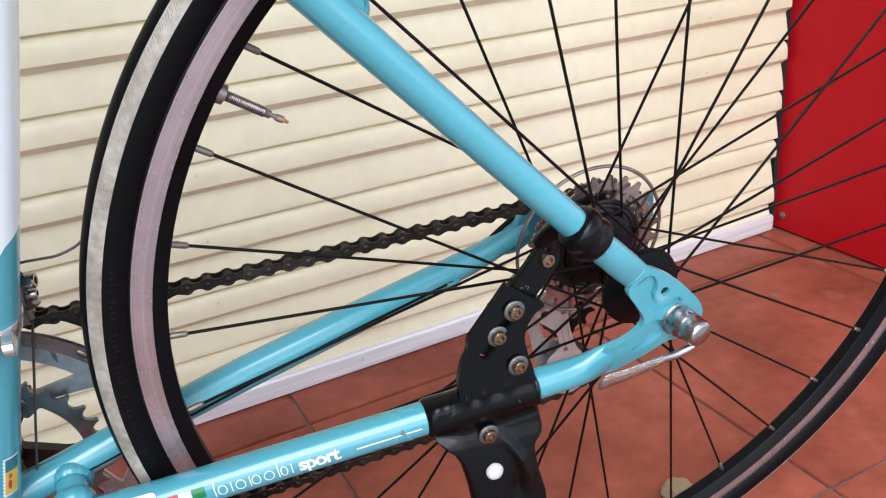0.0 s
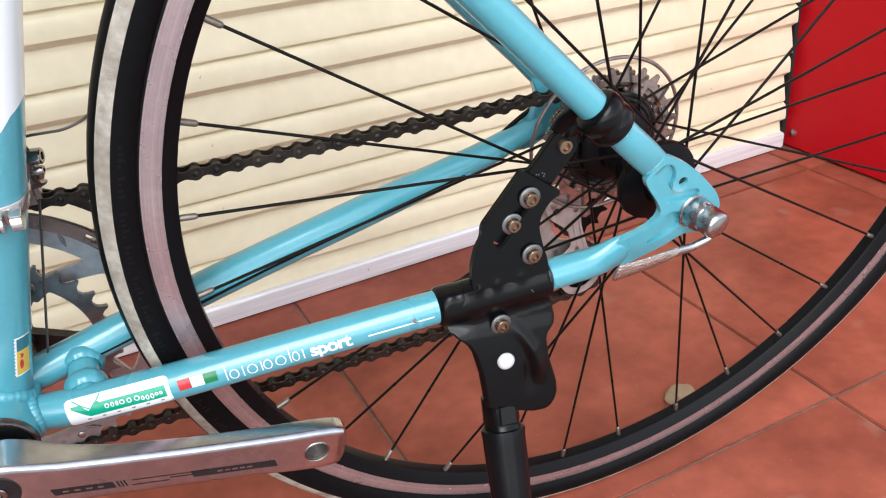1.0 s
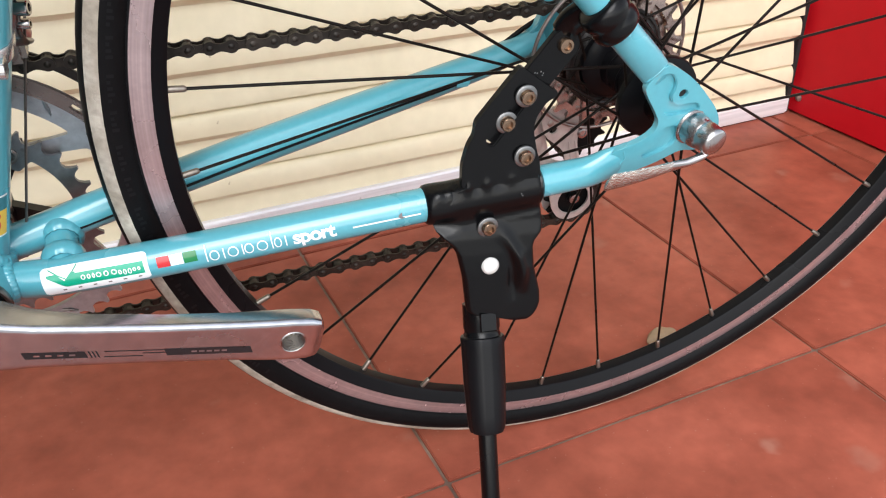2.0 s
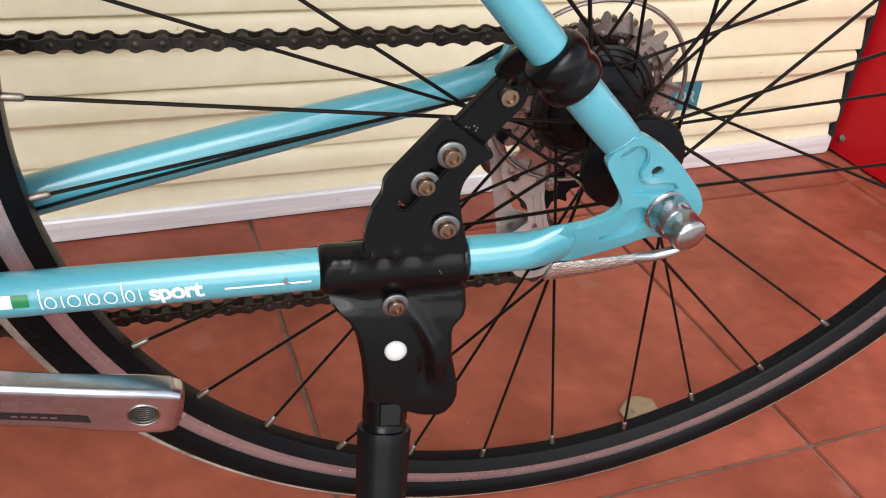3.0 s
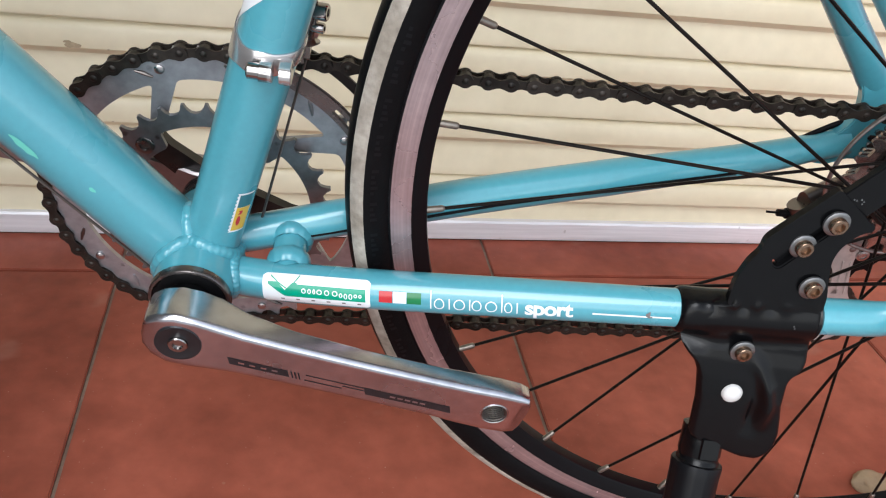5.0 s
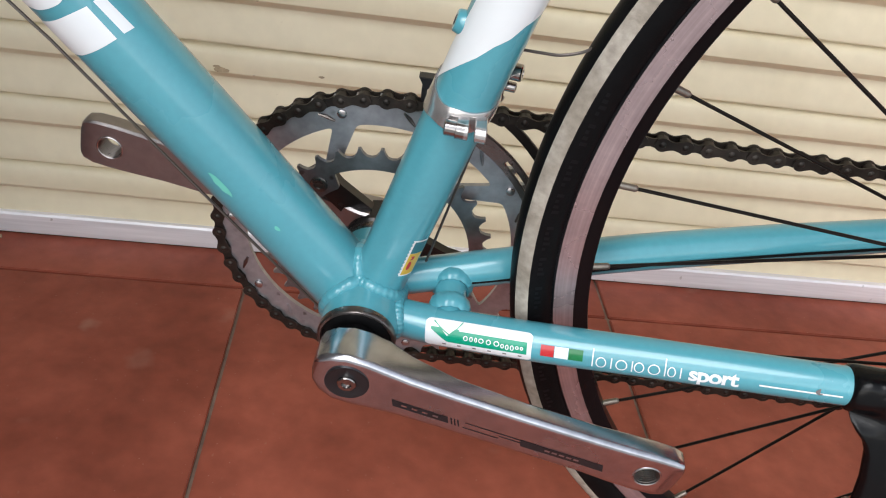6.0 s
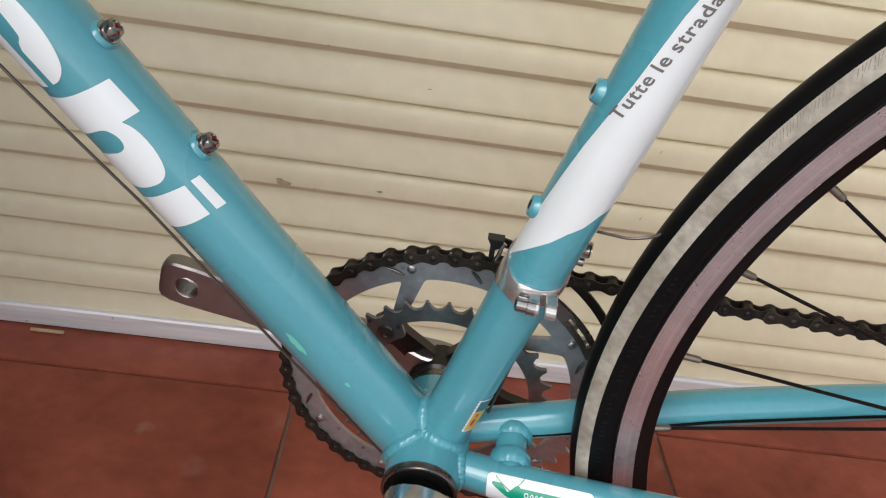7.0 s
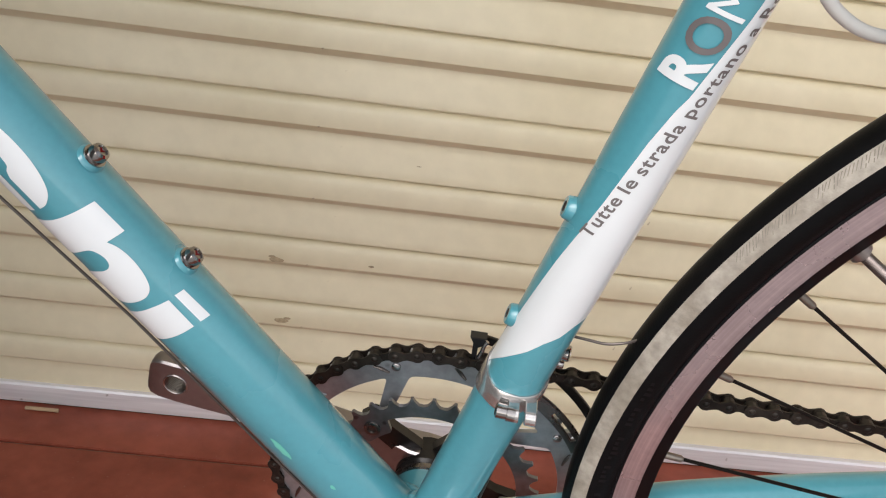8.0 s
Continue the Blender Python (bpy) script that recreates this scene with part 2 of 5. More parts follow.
def turned_grooves(m, pitch, depth):
    """Fine rings about the y axis, as a lathe or a brake pad leaves them."""
    N, L = m.node_tree.nodes, m.node_tree.links
    b = N["Principled BSDF"]
    co, sc, ln = N.new("ShaderNodeTexCoord"), N.new("ShaderNodeVectorMath"), N.new("ShaderNodeVectorMath")
    sc.operation, ln.operation = "MULTIPLY", "LENGTH"
    sc.inputs[1].default_value = (1, 0, 1)
    L.new(co.outputs["Object"], sc.inputs[0])
    L.new(sc.outputs[0], ln.inputs[0])
    nz = N.new("ShaderNodeTexNoise")
    nz.noise_dimensions = "1D"
    nz.inputs["Scale"].default_value, nz.inputs["Detail"].default_value = 1 / pitch, 3
    L.new(ln.outputs["Value"], nz.inputs["W"])
    src = b.inputs["Base Color"].links[0].from_socket
    hs, mr = N.new("ShaderNodeHueSaturation"), N.new("ShaderNodeMapRange")
    mr.inputs["From Min"].default_value, mr.inputs["From Max"].default_value = 0.3, 0.7
    mr.inputs["To Min"].default_value, mr.inputs["To Max"].default_value = 1 - depth, 1 + depth
    L.new(nz.outputs[0], mr.inputs["Value"])
    L.new(mr.outputs[0], hs.inputs["Value"])
    L.new(src, hs.inputs["Color"])
    L.new(hs.outputs[0], b.inputs["Base Color"])
    return m


CELESTE = specks(material("celeste_paint", (0.080, 0.33, 0.40), 0.28, coat=0.75, vary=0.06, scale=300, mix_scale=9, rough_vary=0.04), (0.28, 0.58, 0.60), 34, 0.05, 0.14, 0.9)
WELD = material("painted_weld", (0.078, 0.325, 0.395), 0.3, coat=0.6, vary=0.05, scale=300, mix_scale=20, bump=0.08, bump_scale=400)
WHITE_DECAL = material("white_decal", (0.80, 0.83, 0.85), 0.3, coat=0.6, vary=0.04, rough_vary=0.03)
GREY_DECAL = material("grey_decal", (0.16, 0.14, 0.14), 0.35, coat=0.4, vary=0.05)
BLACK_DECAL = material("black_print", (0.012, 0.012, 0.014), 0.35, vary=0.1)
GREEN_DECAL = material("green_print", (0.0, 0.32, 0.19), 0.3, coat=0.4, vary=0.05)
FLAG_GREEN = material("flag_green", (0.0, 0.165, 0.045), 0.3, coat=0.4, vary=0.05)
FLAG_RED = material("flag_red", (0.50, 0.014, 0.02), 0.3, coat=0.4, vary=0.05)
YELLOW_DECAL = material("yellow_print", (0.75, 0.48, 0.04), 0.35, coat=0.4, vary=0.1)
CHIP = material("touch_up_paint", (0.16, 0.60, 0.50), 0.4, vary=0.1)
CHIP_PALE = material("pale_touch_up_paint", (0.13, 0.43, 0.49), 0.4, vary=0.1)
RUBBER = material("black_rubber", (0.005, 0.005, 0.0055), 0.42, vary=0.3, scale=160, bump=0.12, bump_scale=700, spec=0.09)
TREAD_WHITE = specks(specks(material("dirty_white_rubber", (0.43, 0.39, 0.335), 0.75, vary=0.32, scale=260, colour2=(0.28, 0.245, 0.20), mix_scale=55, bump=0.4, bump_scale=900, spec=0.3), (0.20, 0.18, 0.155), 90, 0.26, 0.25, 0.6), (0.12, 0.105, 0.09), 30, 0.24, 0.3, 0.8)
TREAD_WORN = material("worn_tread", (0.33, 0.295, 0.245), 0.8, vary=0.4, scale=300)
RIM_BLACK = material("black_anodised", (0.005, 0.005, 0.006), 0.3, vary=0.15, spec=0.12)
BRAKE_TRACK = turned_grooves(material("worn_brake_track", (0.43, 0.32, 0.325), 0.26, metal=0.6, vary=0.12, scale=250, mix_scale=30), 0.0022, 0.16)
ALU_FACE = material("brushed_aluminium", (0.58, 0.585, 0.63), 0.22, metal=1.0, vary=0.22, scale=160, mix_scale=26, rough_vary=0.16, bump=0.05, bump_scale=60)
RING = specks(material("grey_chainring", (0.42, 0.43, 0.46), 0.42, metal=0.8, vary=0.25, scale=180, mix_scale=40), (0.06, 0.05, 0.045), 120, 0.26, 0.3)
RING_SMALL = specks(material("dark_chainring", (0.24, 0.245, 0.26), 0.34, metal=0.85, vary=0.3, scale=180, mix_scale=40), (0.05, 0.04, 0.035), 120, 0.26, 0.3)
CHROME = material("chrome", (0.46, 0.44, 0.44), 0.27, metal=1.0, vary=0.05, mix_scale=60, rough_vary=0.06)
SPROCKET = specks(material("worn_sprocket_steel", (0.44, 0.35, 0.32), 0.24, metal=0.9, vary=0.35, scale=200, mix_scale=60), (0.05, 0.04, 0.035), 160, 0.35, 0.4)
CAGE = specks(material("worn_cage_alloy", (0.58, 0.54, 0.52), 0.32, metal=0.5, vary=0.25, scale=200, mix_scale=50), (0.05, 0.04, 0.035), 90, 0.34, 0.45)
BAND = material("satin_alloy_band", (0.56, 0.54, 0.53), 0.2, metal=0.8, vary=0.1, mix_scale=60)
DARK_STEEL = material("dark_bolt_steel", (0.20, 0.18, 0.17), 0.28, metal=0.95, vary=0.2, mix_scale=80)
STEEL_DIRTY = material("dirty_steel", (0.36, 0.30, 0.28), 0.35, metal=0.9, vary=0.35, scale=200, mix_scale=60)
CHAIN = material("oily_chain_steel", (0.035, 0.028, 0.023), 0.4, metal=0.5, vary=0.5, scale=300, mix_scale=80, per_piece=0.25)
SPOKE = material("black_spoke_steel", (0.008, 0.006, 0.005), 0.3, metal=0.0, spec=0.1, vary=0.2)
NIPPLE = material("plated_nipple", (0.27, 0.235, 0.20), 0.4, metal=0.9, vary=0.25, scale=400)
BRASS = material("brass", (0.55, 0.36, 0.15), 0.35, metal=0.9, vary=0.2)
BOLT = material("yellowed_bolt_steel", (0.34, 0.23, 0.16), 0.26, metal=0.95, vary=0.25, scale=400, mix_scale=120)
WASHER = material("zinc_washer", (0.24, 0.24, 0.24), 0.34, metal=0.9, vary=0.25, scale=300)
STAND = specks(material("black_powder_coat", (0.003, 0.003, 0.0035), 0.25, vary=0.15, scale=200, bump=0.04, bump_scale=900, spec=0.21), (0.3, 0.3, 0.3), 60, 0.05, 0.15)
KNURL = material("knurled_chrome", (0.72, 0.68, 0.63), 0.2, metal=1.0, vary=0.3, scale=900, mix_scale=60, bump=0.9, bump_scale=1500, stretch=(0.25, 1, 1))
SLEEVE = material("black_plastic", (0.005, 0.005, 0.006), 0.36, vary=0.2, bump=0.05, bump_scale=500, spec=0.16)
WHITE_PLASTIC = material("white_plastic", (0.62, 0.61, 0.59), 0.4, vary=0.05)
CABLE = material("bare_steel_cable", (0.16, 0.14, 0.13), 0.35, metal=0.8, vary=0.2, scale=900)
CREAM = specks(specks(material("cream_shutter_paint", (0.75, 0.68, 0.49), 0.42, vary=0.06, scale=60, colour2=(0.69, 0.62, 0.43), mix_scale=7, bump=0.05, bump_scale=120), (0.30, 0.22, 0.13), 34, 0.07, 0.3, 0.8), (0.52, 0.43, 0.29), 9, 0.16, 0.3, 0.5)
RAIL = specks(material("weathered_aluminium_rail", (0.84, 0.84, 0.86), 0.42, metal=0.25, vary=0.18, scale=46, colour2=(0.70, 0.70, 0.72), mix_scale=16, bump=0.15, bump_scale=90, stretch=(0.2, 1, 5)), (0.30, 0.28, 0.26), 60, 0.14, 0.4)
RED = material("glossy_red_paint", (0.42, 0.006, 0.012), 0.42, vary=0.06, mix_scale=3, spec=0.12)
TILE = specks(specks(specks(material("terracotta_tile", (0.338, 0.091, 0.057), 0.40, vary=0.28, scale=46, colour2=(0.23, 0.058, 0.035), mix_scale=8, bump=0.16, bump_scale=110, rough_vary=0.22, per_piece=0.06, spec=0.2), (0.34, 0.16, 0.11), 70, 0.10, 0.4, 0.5), (0.38, 0.20, 0.15), 14, 0.22, 0.45, 0.5), (0.46, 0.30, 0.24), 210, 0.13, 0.22, 0.6)
GROUT = material("sandy_grout", (0.23, 0.165, 0.125), 0.9, vary=0.35, scale=120, colour2=(0.13, 0.085, 0.065), mix_scale=18, bump=0.6, bump_scale=220)
PAVING = material("concrete_ground", (0.42, 0.42, 0.41), 0.9, vary=0.2, scale=12)
PLASTER = material("pale_plaster", (0.66, 0.64, 0.60), 0.8, vary=0.08, scale=10)
ALU_DULL = material("dull_aluminium", (0.36, 0.33, 0.33), 0.34, metal=0.95, vary=0.15, scale=160, mix_scale=18)
SPIDER = specks(material("grimy_spider", (0.022, 0.019, 0.018), 0.3, metal=0.4, vary=0.4, scale=140, mix_scale=50), (0.02, 0.015, 0.012), 90, 0.35, 0.5)
BOTTLE = material("polished_bolt_steel", (0.34, 0.32, 0.31), 0.14, metal=1.0, vary=0.1, mix_scale=80)
WEST = material("dark_grey_paint", (0.184, 0.184, 0.184), 0.7, vary=0.1, scale=10)
# near black that paints the shade of holes and slots onto solid pieces
DARK = material("recess_shade", (0.01, 0.01, 0.01), 0.8, vary=0.1)
STONE = material("beige_stone", (0.33, 0.24, 0.15), 0.85, vary=0.3, scale=90, colour2=(0.30, 0.21, 0.12), mix_scale=40, bump=0.5, bump_scale=180)
DIRT = material("brown_dirt", (0.44, 0.35, 0.22), 0.8, vary=0.4, scale=300)
WOOD = material("pale_wood", (0.50, 0.36, 0.22), 0.7, vary=0.2, scale=80)
FADED_PRINT = material("faded_print", (0.32, 0.42, 0.45), 0.5, vary=0.2)
TEAL_STICKER = material("teal_sticker", (0.035, 0.17, 0.21), 0.45, vary=0.1)

# ---- the setting ----
# The shutter runs along TURN_S; the tiles lie along TURN_T.
TURN_S, SHUTTER_Y, RAIL_Y, RED_X = 6.260, 0.4942, 0.4887, 0.7285
TURN_T = 5.829


def placed(ob, turn):
    ob.matrix_world = pose(0, 0, 0, 0, 0, turn) @ ob.matrix_world
    return ob


bm = bmesh.new()
bmesh.ops.create_grid(bm, x_segments=2, y_segments=2, size=60000)
ground = tagged(part("ground", bm, PAVING, move=(0, 0, -20)), "flat pale concrete ground outside the tiled porch", "ground", kind="structure")
bm = bmesh.new()
box(bm, (-0.1284 * 1000 - 1222, 0.4147 * 1000 - 806, -60), (-0.1284 * 1000 + 1628, 0.4147 * 1000 + 826, -3.2))
floor = tagged(part("floor", bm, GROUT), "terracotta floor tiles laid in sandy cement grout", "floor", kind="structure")
placed(floor, TURN_T)

# Roller shutter: each slat has a bulged upper rib, a shaded step and a flat lower face
PITCH, JOINT = 77.4, 245.2
def slat_mesh():
    y = SHUTTER_Y * 1000
    prof = [(0.1, 7.0), (-1.8, 6.0), (-3.4, 3.4), (-5.2, 0.8), (-7.4, -0.8), (-11, -2.2), (-18, -3.2), (-24, -3.4), (-28.2, -3.2), (-29.6, -1.4), (-35.4, 6.4), (-36.6, 7.2), (-39, 7.2), (-46, 5.4), (-57, 3.0), (-67, 0.8), (-73.5, -0.4), (-75.8, -0.2), (-76.8, 1.4), (-77.5, 7.0)]
    b = bmesh.new()
    xs = [-1120 + 60 * i for i in range(38)]
    xs = [x for x in xs if x < RED_X * 1000 - 14] + [RED_X * 1000 - 13]
    rows = [[b.verts.new((x, y + d - 2.0 + 0.5 * noise.noise(Vector((x / 130, z / 60, 3))), z - 0.0067 * (x + 550) + 0.5 * noise.noise(Vector((x / 170, 8, z / 30))))) for z, d in prof] for x in xs]
    back = [[b.verts.new((x, y + 10.5, z - 0.0067 * (x + 550))) for z in (0.1, -77.5)] for x in (xs[0], xs[-1])]
    for r0, r1 in zip(rows, rows[1:]):
        for i in range(len(prof) - 1):
            b.faces.new((r0[i], r1[i], r1[i + 1], r0[i + 1]))
    for r, k in ((rows[0], back[0]), (rows[-1], back[1])):
        b.faces.new(r + [k[1], k[0]])
    b.faces.new((back[0][0], back[0][1], back[1][1], back[1][0]))
    b.faces.new((rows[0][0], back[0][0], back[1][0], rows[-1][0]))
    return b


bm = bmesh.new()
box(bm, (-1120, SHUTTER_Y * 1000 + 12, 0), (RED_X * 1000 - 10, SHUTTER_Y * 1000 + 40, 2450))
shutter = tagged(part("roller_shutter", bm, CREAM), "closed cream-painted metal roller shutter with horizontal ribbed slats", "roller shutter")
first = part("slat", slat_mesh(), CREAM, shutter, smooth=28)
k0 = -2
first.location.z = (JOINT + k0 * PITCH) * MM
for k in range(k0 + 1, 30):
    s = new("slat", first.data)
    s.parent, s.location = shutter, (0.004 * math.sin(7 * k), 0.0005 * math.sin(5 * k), (JOINT + k * PITCH + 0.12 * math.sin(9 * k)) * MM)
bm = bmesh.new()
ry, rx1 = RAIL_Y * 1000, RED_X * 1000 - 12
prof = [(ry, 5), (ry - 0.4, 7), (ry - 0.4, 26), (ry + 1.2, 28.5), (ry + 7, 29.5), (ry + 12, 29.5), (ry + 12, 1.5), (ry + 3, 1.5), (ry + 3, 5)]
loft(bm, [[(x, y, z) for y, z in prof] for x in (-1120, rx1)])
rail = part("bottom_rail", bm, RAIL, shutter, "pale weathered aluminium bottom rail", smooth=30)
bm = bmesh.new()
box(bm, (-1120, ry + 4, 0), (rx1, ry + 10, 1.5))
part("rubber_seal", bm, RUBBER, shutter)
for mx, mz, mr in ((-567, 220, 5), (-572, 223, 2.5), (-559, 146, 5), (-553, 149, 2.5), (-427, 339, 1.6), (-466, 223, 2)):
    k = (mz - JOINT) % PITCH - PITCH                     # height below the joint above
    d = float(np.interp(-k, [0, 2, 10, 27, 37, 57, 72, 77], [1, 0, -2.4, -3.2, 7.2, 3.6, 1.0, 1])) - 2.0
    bm = bmesh.new()
    ring = [bm.verts.new((mx + (1.6 + 0.9 * noise.noise(Vector((i, mx, 0)))) * mr * math.cos(0.5236 * i), SHUTTER_Y * 1000 + d - 0.9, mz + (0.6 + 0.5 * noise.noise(Vector((i * 1.7, 3, mz)))) * mr * math.sin(0.5236 * i))) for i in range(12)]
    bm.faces.new(ring)
    part("dirt_mark", bm, DIRT, shutter, smooth=0)
placed(shutter, TURN_S)
# Guide channel beside the red panel: solid bar, shade of slat-end gaps in its colour
bm = bmesh.new()
box(bm, (RED_X * 1000 - 9, SHUTTER_Y * 1000 + 2, 0), (RED_X * 1000 - 1, SHUTTER_Y * 1000 + 60, 2450))
guide = tagged(part("shutter_guide", bm, DARK), "narrow guide bar at the end of the shutter, coloured dark for the slot's shade", "shutter guide", kind="structure")
placed(guide, TURN_S)

# Red side wall
bm = bmesh.new()
box(bm, (RED_X * 1000, 60, 4), (RED_X * 1000 + 120, SHUTTER_Y * 1000 + 60, 2450), 1.5)
red = tagged(part("wall_east", bm, RED), "glossy red painted side wall panel", "wall", kind="structure")
placed(red, TURN_S)
bm = bmesh.new()
lathe(bm, (RED_X * 1000, SHUTTER_Y * 1000 - 14, 29), (-1, 0, 0), [(0, 6), (1.5, 6), (3.2, 4), (3.6, 0)], 16)
bolt = tagged(part("wall_bolt", bm, STEEL_DIRTY), "small round bolt head on the red wall", "bolt")
placed(bolt, TURN_S)

bm = bmesh.new()
box(bm, (-1250, SHUTTER_Y * 1000 + 65, -2), (RED_X * 1000 + 120, SHUTTER_Y * 1000 + 1500, 2600))
north = tagged(part("wall_north", bm, PLASTER), "plain pale plaster building behind the shutter", "wall", kind="structure")
placed(north, TURN_S)
# Unseen ceiling and plain west wall, added to shape the light above and beside
# Added overhead out of view; its front edge cuts steep light near the shutter
bm = bmesh.new()
box(bm, (-1250, -800, 2450), (RED_X * 1000 + 120, SHUTTER_Y * 1000 + 60, 2600))
ceiling = tagged(part("ceiling", bm, PLASTER), "unseen plain pale plaster ceiling added to shade the floor by the shutter", "ceiling", kind="structure")
placed(ceiling, TURN_S)
# Added out of view: holds back light from the left of floor and shutter
bm = bmesh.new()
box(bm, (-1250, -780, -2), (-1120, SHUTTER_Y * 1000 + 60, 2450))
west = tagged(part("west_light_blocker", bm, WEST), "unseen plain grey side wall added to dim the light from the left", "wall", kind="structure")
placed(west, TURN_S)

# ---- the bicycle, drawn upright about its rear axle: x to the rear, y to the drive side, z up ----
WHEEL_R = 337.3
bicycle = tagged(new("bicycle"), "celeste blue aluminium road bicycle leaning on its rear stand, pedals removed", "bicycle")
bicycle.matrix_world = Matrix([[0.99991, -0.00192, -0.01291, 0.00435], [0.0, 0.98912, -0.1471, 0.04962], [0.01305, 0.14709, 0.98904, -0.00067], [0, 0, 0, 1]])
AXLE = (0, 0, WHEEL_R)
BB = Vector((-414.4, 0, -64.2))


def bike(name, bm, mat, label="", smooth=40):
    return part(name, bm, mat, bicycle, label, smooth, AXLE)


# Rear wheel: tyre
def tyre():
    rc, rt = WHEEL_R - 13.2, 13.2
    bm = bmesh.new()
    n, m = 180, 40
    grid = []
    for i in range(n):
        a = 2 * math.pi * i / n
        row = []
        for j in range(m):
            w = radians(-142 + 284 * j / (m - 1))
            r = rc + rt * math.cos(w)
            row.append(bm.verts.new((r * math.cos(a), -rt * math.sin(w), r * math.sin(a))))
        grid.append(row)
    for i in range(n):
        for j in range(m - 1):
            f = bm.faces.new((grid[i][j], grid[(i + 1) % n][j], grid[(i + 1) % n][j + 1], grid[i][j + 1]))
            w = abs(-142 + 284 * (j + 0.5) / (m - 1))
            f.material_index = 1 if 40 < w < 74 else 0
    return bike("tyre", bm, [RUBBER, TREAD_WHITE], "black road tyre with dirty white tread bands", 60)


tyre_ob = tyre()
bm = bmesh.new()
for k in range(84):
    if k % 12 in (4, 9, 10):
        continue
    a0, a1 = radians(164 + 0.62 * k), radians(164 + 0.62 * k + 0.36)
    pts = []
    for a, w in ((a0, 92), (a1, 92), (a1, 100 + 4 * (k % 3)), (a0, 100 + 4 * (k % 3))):
        r = WHEEL_R - 13.2 + 13.4 * math.cos(radians(w))
        pts.append(bm.verts.new((r * math.cos(a), -13.4 * math.sin(radians(w)), r * math.sin(a))))
    bm.faces.new(pts)
part("sidewall_marking", bm, SLEEVE, tyre_ob)
# Fine worn tread pattern, in short stretches of the white band
bm = bmesh.new()
tread_rng = random.Random(5)
for k in range(170):
    if noise.noise(Vector((k / 9, 4, 1))) < -0.12:
        continue
    a = 100 + 0.3 * k
    w1 = 55 + 7 * tread_rng.random()
    quad = []
    for w, da in ((44, 0), (44, 0.1), (w1, 0.62), (w1, 0.54)):
        r, t = WHEEL_R - 13.2 + 13.32 * math.cos(radians(w)), radians(a + da)
        quad.append(bm.verts.new((r * math.cos(t), -13.32 * math.sin(radians(w)), r * math.sin(t))))
    bm.faces.new(quad)
tagged(part("tread_pattern", bm, TREAD_WORN, tyre_ob), kind="stuff")
# Rim
bm = bmesh.new()
half = [(313.0, 9.3), (314.2, 8.8), (314.4, 6.4), (307, 6.0)]
inner = [(301.9, 9.6), (301.3, 9.1), (294.6, 5.6), (293.4, 4.4), (293.0, 0)]
sec = half + [(r, -y) for r, y in half[::-1]] + [(r, -y) for r, y in inner] + inner[-2::-1]
rings = [[(r * math.cos(a), y, r * math.sin(a)) for r, y in sec] for a in (2 * math.pi * i / 160 for i in range(160))]
loft(bm, rings, False, True)
bm.verts.ensure_lookup_table()
for f in bm.faces:
    c = f.calc_center_median()
    f.material_index = 1 if 301.9 < math.hypot(c.x, c.z) < 313 and abs(c.y) > 9 else 0
rim = bike("rim", bm, [RIM_BLACK, BRAKE_TRACK], "deep black rim with worn silver brake track", 30)
# Spokes: odd ones to the near flange, even ones to the far flange
NEAR_Y, FAR_Y, HOLE_R, OFF = -33.0, 20.0, 22.0, 4.85
sm = bmesh.new()
tube(sm, [(0, 0, 0), (0, 0, 1000)], 1.0, 8)
nm = bmesh.new()
lathe(nm, (0, 0, -2), (0, 0, 1), [(0, 2.6), (1, 2.6), (1.2, 2.0), (11, 1.9), (12, 1.4), (12.3, 1.0)], 10)
spoke_me = nip_me = None
for k in range(32):
    a = radians(OFF + 11.25 * k)
    near = k % 2 == 1
    s = {0: -1, 2: 1, 1: 1, 3: -1}[k % 4]
    h = a + s * radians(74)
    p0 = Vector((293.6 * math.cos(a), -1.2 if near else 1.2, 293.6 * math.sin(a)))
    p1 = Vector((HOLE_R * math.cos(h), (NEAR_Y if near else FAR_Y) + (2.2 if k % 4 in (0, 3) else -2.2), HOLE_R * math.sin(h)))
    d = p1 - p0
    q = d.to_track_quat("Z", "Y").to_matrix().to_4x4()
    if spoke_me is None:
        so = part("spoke", sm, SPOKE, rim)
        no = part("nipple", nm, NIPPLE, rim)
        spoke_me, nip_me = so.data, no.data
    else:
        so, no = new("spoke", spoke_me), new("nipple", nip_me)
        so.parent = no.parent = rim
    so.matrix_basis = Matrix.Translation(p0 * MM) @ q @ Matrix.Diagonal((1, 1, d.length / 1000, 1))
    no.matrix_basis = Matrix.Translation(p0 * MM) @ q
# Valve between two spokes
a = radians(OFF + 11.25 * 12.5 - 0.4)
o = Vector((math.cos(a), 0, math.sin(a)))
bm = bmesh.new()
prof = [(0, 5.5), (4, 5.5), (4.2, 3.0)]
for i in range(44):
    prof += [(4.5 + 0.5 * i, 2.9 if i % 2 else 2.55)]
prof += [(27, 2.4), (30, 2.2), (30.2, 1.2), (33, 1.2), (33.2, 2.0), (36, 2.0), (36.4, 1.0), (39, 0.9)]
lathe(bm, o * 294, -o, prof, 14)
part("valve", bm, STEEL_DIRTY, rim, "threaded presta valve stem")
bm = bmesh.new()
lathe(bm, o * 261, -o, [(0, 1.2), (2, 1.9), (4.5, 1.9), (5, 1.0), (7.5, 0.9)], 12)
part("valve_tip", bm, BRASS, rim)
